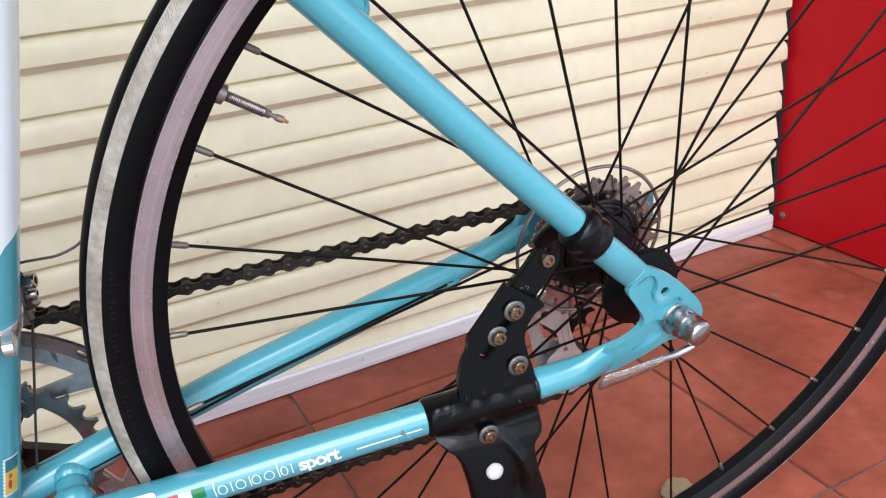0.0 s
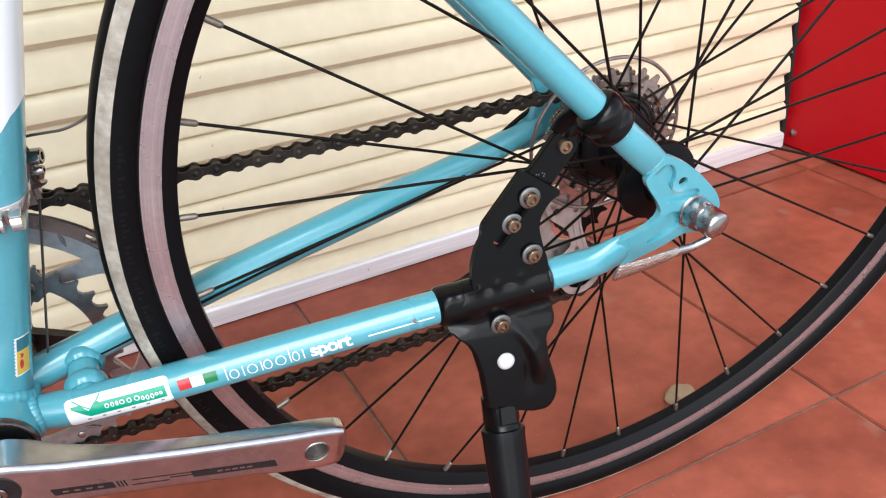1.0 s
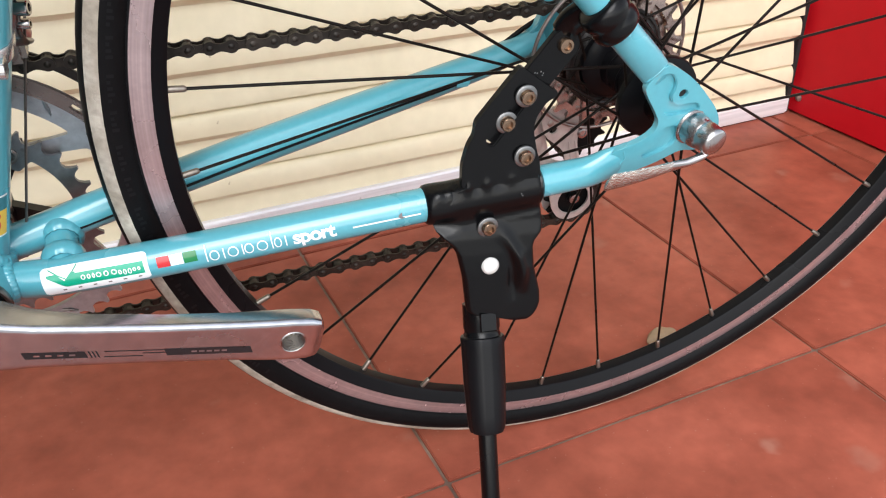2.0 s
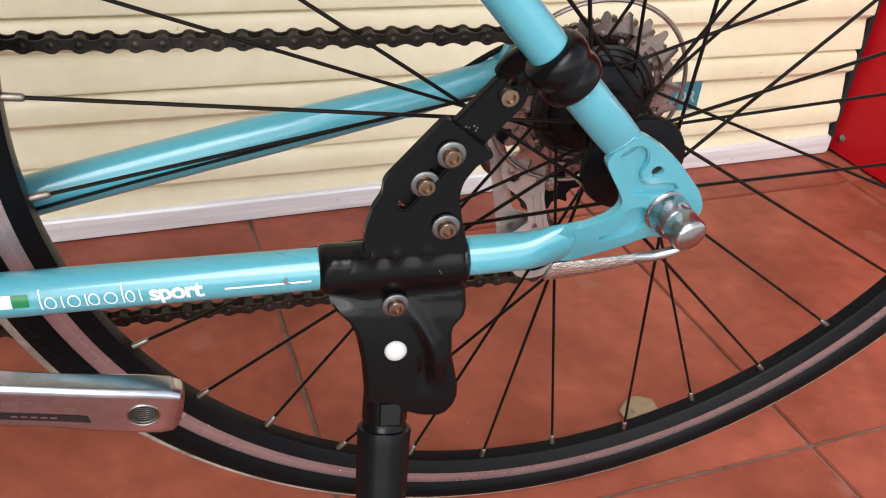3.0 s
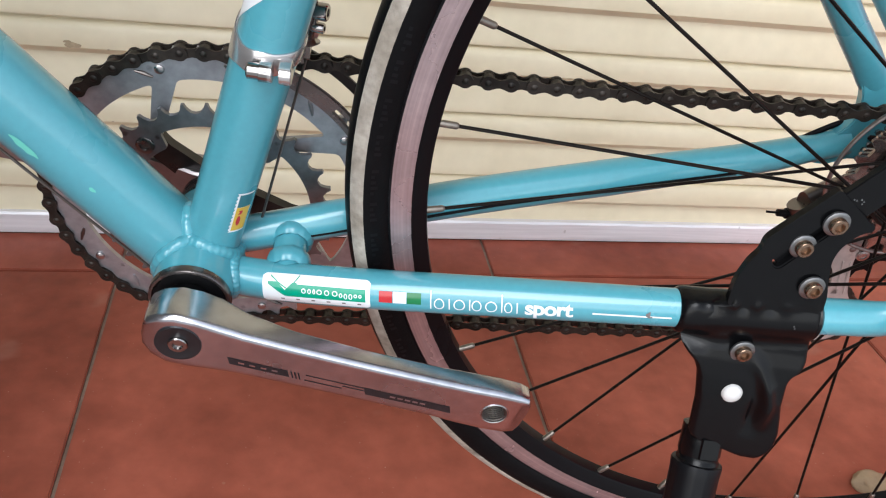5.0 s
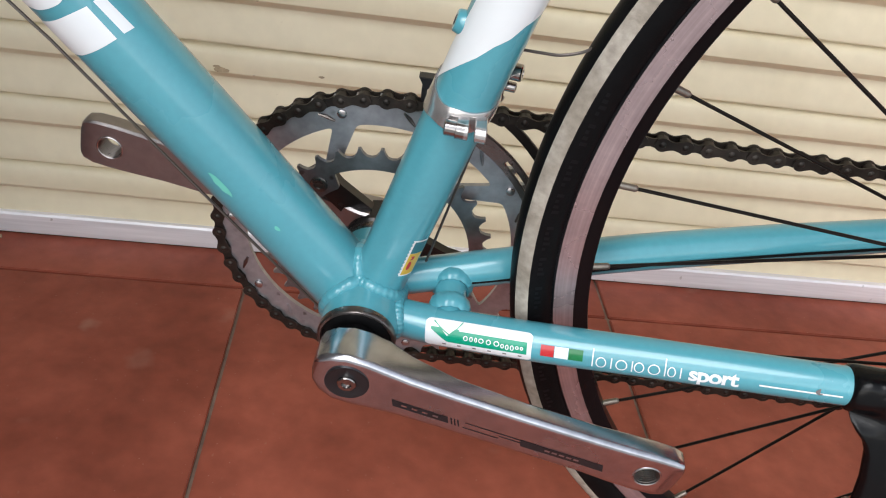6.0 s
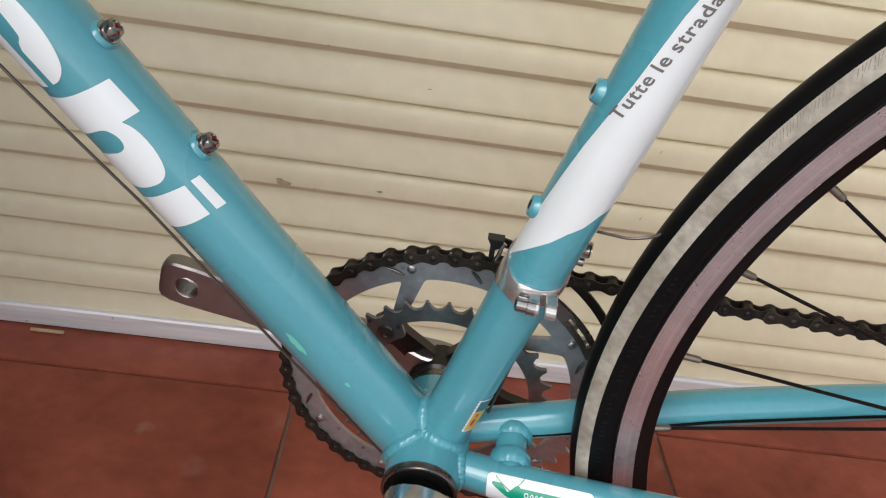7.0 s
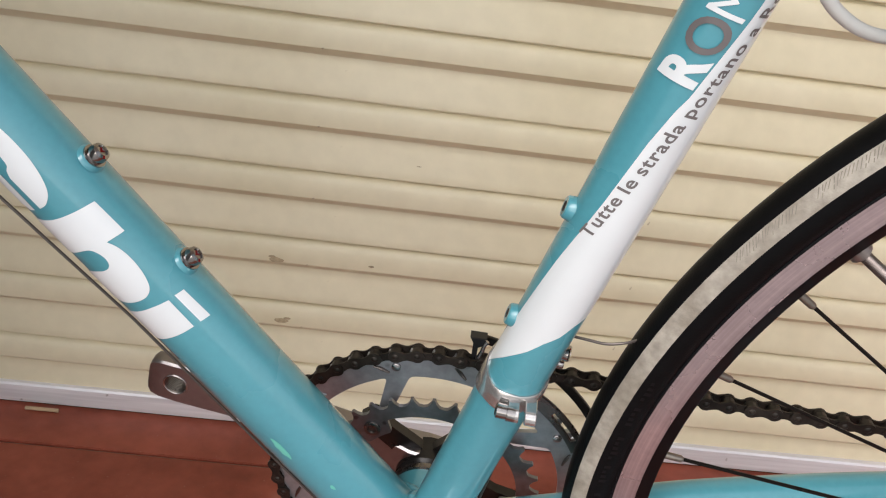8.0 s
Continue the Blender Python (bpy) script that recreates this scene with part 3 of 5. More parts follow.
# Hub
bm = bmesh.new()
lathe(bm, (0, -40, 0), (0, 1, 0), [(0, 8), (0.2, 12), (2, 20), (5, 27.4), (8, 28.2), (10.5, 27.4), (12.5, 18), (16, 15.5), (34, 15), (52, 16.5), (54, 24), (57, 27), (61, 27), (63, 22), (64, 10)], 40)
hub = bike("hub", bm, RIM_BLACK, "black rear hub with tall flanges")
bm = bmesh.new()
lathe(bm, (0, -62, 0), (0, 1, 0), [(0, 8.5), (2, 9.5), (10, 9.5), (12, 11.5), (20, 13), (23, 13)], 24)
part("axle_nut", bm, RIM_BLACK, hub)
bm = bmesh.new()
for i, (u0, u1) in enumerate(((0, 2.2), (3.2, 5.6), (6.4, 8.2), (9, 11.4), (12.2, 14), (15, 17))):
    a0, a1 = math.degrees(u0 / 15.4), math.degrees(u1 / 15.4)
    q = [bm.verts.new((15.8 * math.cos(radians(60 + c)), y, 15.8 * math.sin(radians(60 + c)))) for c, y in ((a0, -19), (a1, -19), (a1, -14), (a0, -14))]
    bm.faces.new(q)
part("hub_print", bm, WHITE_DECAL, hub)
# Clear disc guard behind the sprockets
bm = bmesh.new()
tube(bm, [(58 * math.cos(t), 31, 58 * math.sin(t)) for t in np.linspace(0, 2 * math.pi, 72, endpoint=False)], 1.35, 8, close=True)
guard = bike("spoke_guard", bm, STEEL_DIRTY, "thin round wire edge of the spoke guard")


# Cassette
def sprocket(teeth, y, thick, arms):
    pr = teeth * 12.7 / (2 * math.pi)
    out = []
    for i in range(teeth):
        for f, r in ((0.0, pr - 3.2), (0.22, pr - 2.6), (0.40, pr + 2.8), (0.50, pr + 3.4), (0.60, pr + 2.8), (0.78, pr - 2.6)):
            a = 2 * math.pi * (i + f) / teeth
            out.append((r * math.cos(a), r * math.sin(a)))
    holes = [arc(0, 0, 14, 360, 0, 25)[:-1]]
    if arms:
        for i in range(arms):
            c = 360 / arms * i
            holes.append(arc(0, 0, pr - 7.5, c + 7, c + 360 / arms - 7, 6) + arc(0, 0, max(19, pr - 19), c + 360 / arms - 9, c + 9, 6))
    b = bmesh.new()
    plate(b, out, y, y + thick, holes)
    return b


cassette = None
for i, teeth in enumerate((25, 23, 21, 18, 16, 15, 14, 13, 12)):
    y = 25 + 4.34 * i
    b = sprocket(teeth, y, 1.8, 6 if teeth > 16 else 0)
    if cassette is None:
        c = bmesh.new()
        lathe(c, (0, 23, 0), (0, 1, 0), [(0, 17.5), (38, 17.5), (38.2, 14), (40, 14)], 24)
        cassette = bike("cassette", c, SPROCKET, "nine-speed steel sprocket cassette")
    part("sprocket", b, SPROCKET, cassette, smooth=20)

bm = bmesh.new()
prof = [(0, 15)]
for i in range(5):
    prof += [(0.2 + 0.9 * i, 19 + 3.2 * i), (1.2 + 0.9 * i, 20.2 + 3.2 * i), (0.4 + 0.9 * i, 21.4 + 3.2 * i)]
prof += [(4.6, 36), (5.5, 30), (5.6, 15)]
lathe(bm, (0, 24.6, 0), (0, -1, 0), [(5.6 - a, r) for a, r in prof][:-2] , 40)
part("carrier", bm, SPIDER, cassette)
rv = None
for i in range(20):
    a = radians(18 * i + 5)
    r = 42 if i % 2 else 37.5
    if rv is None:
        bm = bmesh.new()
        lathe(bm, (0, 0, 0), (0, -1, 0), [(-1, 1.6), (0.4, 1.5), (0.7, 0.8), (0.7, 0)], 10)
        o = part("rivet", bm, STEEL_DIRTY, cassette)
        rv = o.data
    else:
        o = new("rivet", rv)
        o.parent = cassette
    o.location = (r * math.cos(a) * MM, 0.025, r * math.sin(a) * MM)
for y in (-20, -8, 4):
    bm = bmesh.new()
    tube(bm, [(15.6 * math.cos(t), y, 15.6 * math.sin(t)) for t in np.linspace(0, 2 * math.pi, 40, endpoint=False)], 0.9, 8, close=True)
    part("shell_ridge", bm, RIM_BLACK, hub)

# Frame tubes
ST_A, ST_B, ST_R = Vector((-409, -2, -54.5)), Vector((-327, -1.5, 241)), 15.2
ST_TOP = ST_A + (ST_B - ST_A) * 1.75
DT_A, DT_B, DT_R = Vector((-423.2, 0, -61.1)), Vector((-579.6, 0, 128.5)), 20.3
DT_TOP = DT_A + (DT_B - DT_A) * 2.6
bm = bmesh.new()
tube(bm, [DT_A, DT_A + (DT_B - DT_A) * 0.3, DT_B, DT_TOP], [20.3, 20.3, 20.3, 20.2], 40)
down_tube = bike("down_tube", bm, CELESTE, "thick celeste down tube with white logo blocks and chipped paint")
bm = bmesh.new()
tube(bm, [ST_A, ST_B, ST_TOP], ST_R, 36)
seat_tube = bike("seat_tube", bm, CELESTE, "celeste seat tube with a white diagonal band")
bm = bmesh.new()
prof = [(-34, 18), (-34, 20.3), (-32, 21), (32, 21), (34, 20.3), (34, 18)]
lathe(bm, BB, (0, 1, 0), prof, 40)
shell = bike("bottom_bracket_shell", bm, CELESTE)
def in_shell(p):
    return abs(p.y) < 34 and math.hypot(p.x - BB.x, p.z - BB.z) < 21.2


def in_down_tube(p):
    d = (DT_B - DT_A).normalized()
    u = (p - DT_A).dot(d)
    return u > -5 and (p - DT_A - d * u).length < 20.4


bm = bmesh.new()
weld_bead(bm, meet(ST_A, ST_B, ST_R + 0.3, lambda p: in_shell(p) or in_down_tube(p)), 3.9)
part("weld", bm, WELD, shell)
bm = bmesh.new()
weld_bead(bm, meet(DT_A, DT_B, 20.6, in_shell), 3.9)
part("weld", bm, WELD, shell)

CS = [(-404, -12, -67.5), (-368, -18.8, -65.6), (-310, -28.5, -58.2), (-255, -36.5, -50.8), (-181, -48.1, -40.2), (-110, -58.1, -30.9), (-76, -62.3, -26.8), (-61, -64.6, -24.4), (-49, -66.4, -19.6), (-36, -67.4, -14.2)]
CS_R = [10.8, 11.1, 11.0, 10.8, 10.4, 9.9, 9.6, 9.8, 10.3, 8.6]
bm = bmesh.new()
tube(bm, smooth_line(CS, 5), CS_R, 28, squash=[1, 1, 1, 1, 1, 1, 1, 0.86, 0.58, 0.34])
stay_l = bike("chain_stay", bm, CELESTE, "near-side celeste chain stay with stickers")
bm = bmesh.new()
weld_bead(bm, meet(CS[0], CS[1], 10.9, in_shell), 3.4)
part("weld", bm, WELD, stay_l)
bm = bmesh.new()
RCS = [(-404, 9, -60), (-368, 15.8, -54.5), (-337, 20.8, -48.9), (-260, 39.3, -41.2), (-180, 50.2, -29), (-90, 59.2, -13.2), (-60, 62, -5.6), (-36, 64, 1)]
tube(bm, smooth_line(RCS, 5), [10.6, 10.6, 10.8, 11.2, 11.2, 9.8, 8.8, 8.4], 24)
stay_r = bike("chain_stay", bm, CELESTE)
bm = bmesh.new()
tube(bm, [(-366, -18, -64), (-366.5, 18, -56)], 9.2, 20)
bridge = bike("stay_bridge", bm, CELESTE)
for y, z in ((9.5, -58), (-8.5, -62)):
    bm = bmesh.new()
    weld_ring(bm, (-366, y, z), (0, 1, 0.1), 10.0, 3.8, 14, 0.2)
    part("weld", bm, WELD, bridge)
SS = [(-25, -66, 28.5), (-31, -65.3, 35.5), (-40, -64.6, 45.5), (-52, -63, 59), (-72, -59.5, 80), (-118, -49, 130), (-185, -36, 204), (-250, -25, 276), (-318, -16, 352)]
SS_NEAR = [(-23.5, -65.8, 30.5), (-29, -67.6, 37.4), (-38.2, -68.2, 47.3), (-50.8, -67.2, 60.5), (-70.5, -63.7, 81.5), (-116.6, -52.8, 131.5), (-183.7, -39, 205.3), (-249, -27.5, 277), (-317, -18, 353)]
for line in ([(x, -y, z) for x, y, z in SS], SS_NEAR):
    bm = bmesh.new()
    tube(bm, smooth_line(line, 5), [7.4, 9.0, 9.4, 9.3, 9.0, 9.2, 9.8, 9.8, 9.8], 24, squash=[0.2, 0.44, 0.62, 0.86, 1, 1, 1, 1, 1])
    ss = bike("seat_stay", bm, CELESTE)
    seat_stay = ss
bm = bmesh.new()
tube(bm, [(-180, -34, 209), (-180, 34, 209)], 9.0, 20)
bridge = bike("brake_bridge", bm, CELESTE)
bm = bmesh.new()
weld_ring(bm, (-180, -29, 209), (0, 1, 0), 10.4, 3.6, 12, 0.5)
part("weld", bm, WELD, bridge)


# Dropouts: forged plates with a relief
NEAR_DROP = [(-38.4, 32), (-24.6, 45.6), (-10, 36.3), (0.5, 27.2), (9.2, 17.4), (14.6, 11.4), (18.6, 4.5), (20.4, -1), (19, -9), (13.4, -15.3), (6, -17.3), (-3, -15.2), (-10, -17.6), (-20, -21.4), (-35, -25), (-44, -27.4), (-52, -28.6), (-54.5, -23), (-53.5, -14), (-47, -8), (-36, -4.8), (-29.4, -2.2), (-24, 2.6), (-23.6, 8), (-28, 15.6), (-32.6, 22.4)]


def dropout(side):
    outline = NEAR_DROP
    b = bmesh.new()
    if side > 0:
        outline = [(-60, 66), (-47, 44), (-41, 32), (-38.5, 18), (-45, 7.5), (-57, 0), (-58, -14), (-44, -16), (-30, -8), (-6, -20), (2, -32), (14, -34), (16, -22), (15, -2), (10, 8), (0, 16), (-14, 27), (-29, 40), (-40, 55), (-48, 66)]
        plate(b, round_poly(outline, 8, 3), 60.5, 68, bevel=1.6)
        return bike("dropout", b, CELESTE)
    # the face is open over two pockets and the eyelet
    pocket = round_poly([(-31.6, 33.6), (-29, 37.2), (-25, 38.8), (-20.6, 38), (-17.2, 33), (-17.2, 28), (-19, 23.6), (-17, 18.8), (-12.6, 16.6), (-4.3, 17.0), (0.6, 16.4), (3, 13.4), (1.6, 10.8), (-4.4, 11), (-17, 10.8), (-20.6, 12), (-23.6, 18), (-27.4, 25)], 2.2, 4)
    hollow = round_poly([(-19, 2.6), (-13, 3.4), (-9.2, 1.8), (-7.9, -4.6), (-10.5, -9.5), (-16, -12.6), (-28, -16.5), (-31, -15), (-24, -9.5), (-19.5, -5)], 2.5, 3)
    eye = arc(-10.7, 24.1, 2.7, 350, 0, 15)
    plate(b, round_poly(outline, 5, 3), -72.0, -67.4, [pocket[::-1], hollow[::-1], eye], bevel=0.55, rim=1.7)
    for v in b.verts:                                    # the plate sinks into the end of the stay
        v.co.y += 0.016 * max(0, -38 - v.co.x) ** 2 if v.co.z < 0 else 0
    return bike("dropout", b, CELESTE, "forged celeste dropout with a curved relief", 60)


drop = dropout(-1)
dropout(1)
bm = bmesh.new()
floor_line = round_poly(inset(NEAR_DROP, 3.4), 4, 3)
plate(bm, floor_line, -69.3, -67.6)
part("pocket_floor", bm, CELESTE, drop)
# a filled disc, coloured as the shade inside the eyelet
bm = bmesh.new()
lathe(bm, (-10.7, -69.3, 24.1), (0, -1, 0), [(0, 2.9), (0.5, 2.9), (0.55, 0)], 14)
part("eyelet_shade_disc", bm, DARK, drop)
bm = bmesh.new()
weld_bead(bm, [(-41, -69.6, -5.5), (-43.5, -71.2, -9), (-42, -71.6, -14.5), (-44.6, -71.2, -19.5), (-43.4, -69.6, -25)], 0.45, False)
part("weld", bm, WELD, drop)
bm = bmesh.new()
weld_bead(bm, [(-36.4, -71.0, 35.2), (-34, -71.9, 38), (-30.5, -72.2, 41), (-27, -71.4, 43.6)], 0.6, False)
part("weld", bm, WELD, drop)

# Quick release skewer with its lever
bm = bmesh.new()
lathe(bm, (0.8, -71, 0.2), (0.1, -1, 0), [(0, 11.2), (0.8, 11.4), (1.5, 11.0), (1.7, 10.2), (6, 10.0), (11.0, 9.3), (12, 8.8)], 36)
qr = bike("quick_release", bm, CHROME, "chrome quick release skewer with a curved lever")
bm = bmesh.new()
lathe(bm, (2.6, -81.5, 0.6), (0.16, -1, -0.06), [(0, 8.6), (1, 9.0), (8.6, 8.8), (10.4, 8.1), (11.3, 6.8), (11.8, 0)], 36)
part("end_cap", bm, CHROME, qr)
bm = bmesh.new()
lathe(bm, (3.0, -80.5, 8.6), (0.2, -0.5, 1), [(-3, 3.2), (0.4, 3.2), (1.0, 2.6), (0.9, 1.6), (0.4, 1.4), (0.4, 0)], 16)
part("cam_pin", bm, CHROME, qr)
bm = bmesh.new()
pts = smooth_line([(3, -89.5, -5), (0, -89, -9.5), (-9, -88.5, -12.6), (-20, -87.5, -14.6), (-32, -87.2, -16.4), (-46, -87, -17.8), (-57, -87, -18.2), (-61.5, -87, -18.2)], 5)
rings = []
for i, p in enumerate(pts):
    t = i / (len(pts) - 1)
    wd = np.interp(t, [0, 0.3, 0.45, 0.65, 0.9, 0.97, 1], [2.6, 2.8, 4.4, 6.6, 7.8, 6.8, 3.4])
    th = np.interp(t, [0, 0.3, 0.5, 0.93, 1], [2.6, 2.4, 2.0, 1.8, 1.0])
    rings.append([p + Vector((0, 0.95, 0.3)) * th * math.cos(w) + Vector((0.1, -0.3, 0.95)) * wd * math.sin(w) for w in (2 * math.pi * j / 14 for j in range(14))])
loft(bm, rings)
for f in bm.faces:
    f.material_index = 1 if f.calc_center_median().x < -20 else 0
part("lever", bm, [CHROME, KNURL], qr, "curved chrome lever with a knurled tip")

# Cranks
L_DIR, R_DIR = Vector((164.8, 0, -39.2)).normalized(), Vector((-167.4, 0, 33.1)).normalized()


def crank(direction, side, label):
    """Arm lofted from rounded sections; side -1 is the near one."""
    up = Vector((0, side, 0)).cross(direction) * (1 if side < 0 else -1)
    up = up if up.z > 0 else -up
    out = Vector((0, side, 0))
    b = bmesh.new()
    rings = []
    #        u    half width  inner y  outer y
    secs = [(-18.8, 5, 48, 63), (-17.2, 9.5, 46.4, 66.5), (-12, 14.4, 46, 68), (-4, 17.6, 46, 68.8), (6, 17.6, 46, 69), (16, 16.4, 47, 69.2), (30, 15.0, 52, 69.6), (55, 14.4, 57, 70.4), (95, 14.2, 59.5, 71.6), (135, 14.6, 60.5, 72.6), (152, 15.4, 60.5, 73.4), (168, 16.0, 60.5, 73.6), (180, 15.6, 60.5, 73.6), (185.5, 14.0, 61, 73.2), (187.6, 11.5, 62, 72), (188.2, 8, 62.5, 71.5)]
    for u, hw, yi, yo in secs:
        c = BB + direction * u
        ch = 2.6
        sec = [(-hw + 1.2, yi), (-hw, yi + 1.5), (-hw, yo - ch - 0.6), (-hw + 0.35, yo - 1.9), (-hw + 1.25, yo - 0.8), (-hw + 2.2, yo - 0.25), (-hw + 3.6, yo), (-hw * 0.68, yo), (hw * 0.68, yo), (hw - 3.6, yo), (hw - 2.2, yo - 0.25), (hw - 1.25, yo - 0.8), (hw - 0.35, yo - 1.9), (hw, yo - ch - 0.6), (hw, yi + 1.5), (hw - 1.2, yi), (hw * 0.7, yi), (-hw * 0.7, yi)]
        rings.append([c + up * v + out * w for v, w in sec])
    loft(b, rings)
    ob = bike("crank_arm", b, ALU_FACE if side < 0 else ALU_DULL, label, 35)
    # the threaded pedal eye goes right through
    e = BB + direction * 170
    cut = bmesh.new()
    lathe(cut, e, out, [(40, 7.2), (90, 7.2)], 28)
    cutter = bike("cutter", cut, DARK)
    mod = ob.modifiers.new("eye", "BOOLEAN")
    mod.object, mod.operation, mod.solver = cutter, "DIFFERENCE", "EXACT"
    bpy.context.view_layer.update()
    done = bpy.data.meshes.new_from_object(ob.evaluated_get(bpy.context.evaluated_depsgraph_get()))
    done.set_sharp_from_angle(angle=radians(35))
    ob.modifiers.clear()
    ob.data = done
    bpy.data.objects.remove(cutter)
    b = bmesh.new()
    for i in range(9):
        tube(b, [e + out * (61.4 + 1.35 * i) + 7.05 * (math.cos(t) * direction + math.sin(t) * up) for t in np.linspace(0, 2 * math.pi, 24, endpoint=False)], 0.5, 6, close=True)
    tagged(part("thread", b, DARK_STEEL, ob), kind="stuff")
    for y in (60.4, 73.5):
        b = bmesh.new()
        tube(b, [e + out * y + 7.5 * (math.cos(t) * direction + math.sin(t) * up) for t in np.linspace(0, 2 * math.pi, 28, endpoint=False)], 0.55, 6, close=True)
        part("pedal_eye", b, CHROME, ob)
    return ob, up, out


crank_l, up_l, out_l = crank(L_DIR, -1, "polished aluminium near-side crank arm without a pedal")
crank(R_DIR, 1, "polished aluminium far-side crank arm without a pedal")
# Bolt recess, cups and spindle
bm = bmesh.new()
lathe(bm, BB, out_l, [(67, 11.6), (69.5, 11.6), (69.7, 10.8), (69.3, 9.8), (69.25, 0)], 32)
part("dust_ring", bm, BLACK_DECAL, crank_l)
bm = bmesh.new()
lathe(bm, BB, out_l, [(67, 5.0), (70.4, 5.0), (70.9, 4.5), (70.9, 2.7), (69.6, 2.5), (69.6, 0)], 18)
part("crank_bolt", bm, BOTTLE, crank_l)
for side in (-1, 1):
    bm = bmesh.new()
    lathe(bm, BB + Vector((0, 34 * side, 0)), (0, side, 0), [(0, 20.6), (0.5, 21.4), (4.2, 21.4), (5, 20.8), (5.2, 19.6), (3.4, 19.2), (2.5, 16), (2.5, 10)], 40)
    cup = bike("bearing_cup", bm, DARK_STEEL)
    bm = bmesh.new()
    lathe(bm, BB + Vector((0, 34 * side, 0)), (0, side, 0), [(2, 19), (4.4, 18.8), (5.4, 16.4), (5.6, 13.4), (4.6, 12.6), (14, 12.2)], 32)
    part("bearing_seal", bm, RUBBER, cup)


# Chainrings
RC = Vector((-414.8, 0, -64.6))

def chainring(teeth, y0, y1, inner, tabs, tab_in, tab_w, start, sweep=0):
    pr = 12.7 / (2 * math.sin(math.pi / teeth))
    out = []
    for i in range(teeth):
        for f, r in ((0.0, pr - 3.6), (0.2, pr - 3.0), (0.36, pr - 0.6), (0.44, pr + 2.2), (0.56, pr + 2.2), (0.64, pr - 0.6), (0.8, pr - 3.0)):
            a = 2 * math.pi * (i + f) / teeth
            out.append((RC.x + r * math.cos(a), RC.z + r * math.sin(a)))
    ins = []
    for k in range(tabs):
        c = start + 360 / tabs * k
        nxt = c + 360 / tabs
        wi = math.degrees(math.asin(tab_w[1] / tab_in))
        wo = math.degrees(math.asin(tab_w[0] / inner))
        ins += arc(RC.x, RC.z, tab_in, c - wi, c + wi, 5)
        ins += arc(RC.x, RC.z, inner, c - sweep + wo, nxt - sweep - wo, 14)
    b = bmesh.new()
    plate(b, out, y0, y1, [round_poly(ins, 5, 3)[::-1]], bevel=0)
    return b


TAB0 = 130
big = bike("chainring", chainring(49, 47.5, 50.5, 82.5, 5, 50, (7, 5), TAB0, 24), RING, "large grey aluminium chainring carrying the chain", 25)
small = bike("chainring", chainring(34, 40.5, 43, 57, 5, 47, (12, 8.5), TAB0), RING_SMALL, "small grey chainring with bare teeth", 25)
for k in range(12):
    a = TAB0 + 30 * k + 9
    bm = bmesh.new()
    lo, hi = Vector((RC.x + 86.5 * math.cos(radians(a)), 47.3, RC.z + 86.5 * math.sin(radians(a)))), Vector((RC.x + 93 * math.cos(radians(a + 5)), 47.3, RC.z + 93 * math.sin(radians(a + 5))))
    tube(bm, [lo, (lo + hi) / 2 + Vector((0, 0, 0.6)), hi], [0.7, 1.3, 0.6], 8)
    part("shift_ramp", bm, DARK_STEEL if k % 3 else RING, big)
bm = bmesh.new()
for k in range(5):
    a = radians(TAB0 + 72 * k)
    d = Vector((math.cos(a), 0, math.sin(a)))
    s = Vector((-math.sin(a), 0, math.cos(a)))
    rings = []
    for r, hw, y in ((10, 10, 58), (26, 8, 56), (44, 7, 52), (58, 8, 50.6), (62, 5, 50.6)):
        c = RC + d * r
        rings.append([c + s * hw + Vector((0, y - 5, 0)), c + s * hw + Vector((0, y + 2, 0)), c - s * hw + Vector((0, y + 2, 0)), c - s * hw + Vector((0, y - 5, 0))])
    loft(bm, rings)
lathe(bm, RC, (0, 1, 0), [(38, 14), (44, 20), (62, 20), (64, 16)], 24)
spider = bike("crank_spider", bm, SPIDER, "dark grimy crank spider")
cb = None
for k in range(5):
    a = radians(TAB0 + 72 * k)
    c = RC + Vector((55 * math.cos(a), 0, 55 * math.sin(a)))
    if cb is None:
        bm = bmesh.new()
        lathe(bm, (0, 0, 0), (0, -1, 0), [(-8, 4), (0, 4), (0.3, 5.2), (1.2, 5.2), (1.6, 4.6), (1.5, 3.0), (0.3, 2.8), (0.3, 0)], 18)
        o = part("chainring_bolt", bm, DARK_STEEL, small)
        cb = o.data
    else:
        o = new("chainring_bolt", cb)
        o.parent = small
    o.location = (c + Vector((0, 40.5, 0))) * MM
pin = None
for k in range(10):
    a = radians(TAB0 - 24.4 + 36 * k)
    if pin is None:
        bm = bmesh.new()
        lathe(bm, (0, 0, 0), (0, -1, 0), [(-1, 2.7), (1.2, 2.7), (1.7, 1.8), (1.75, 0)], 12)
        o = part("shift_pin", bm, CHROME, big)
        pin = o.data
    else:
        o = new("shift_pin", pin)
        o.parent = big
    o.location = (RC + Vector((90.5 * math.cos(a), 47.5, 90.5 * math.sin(a)))) * MM


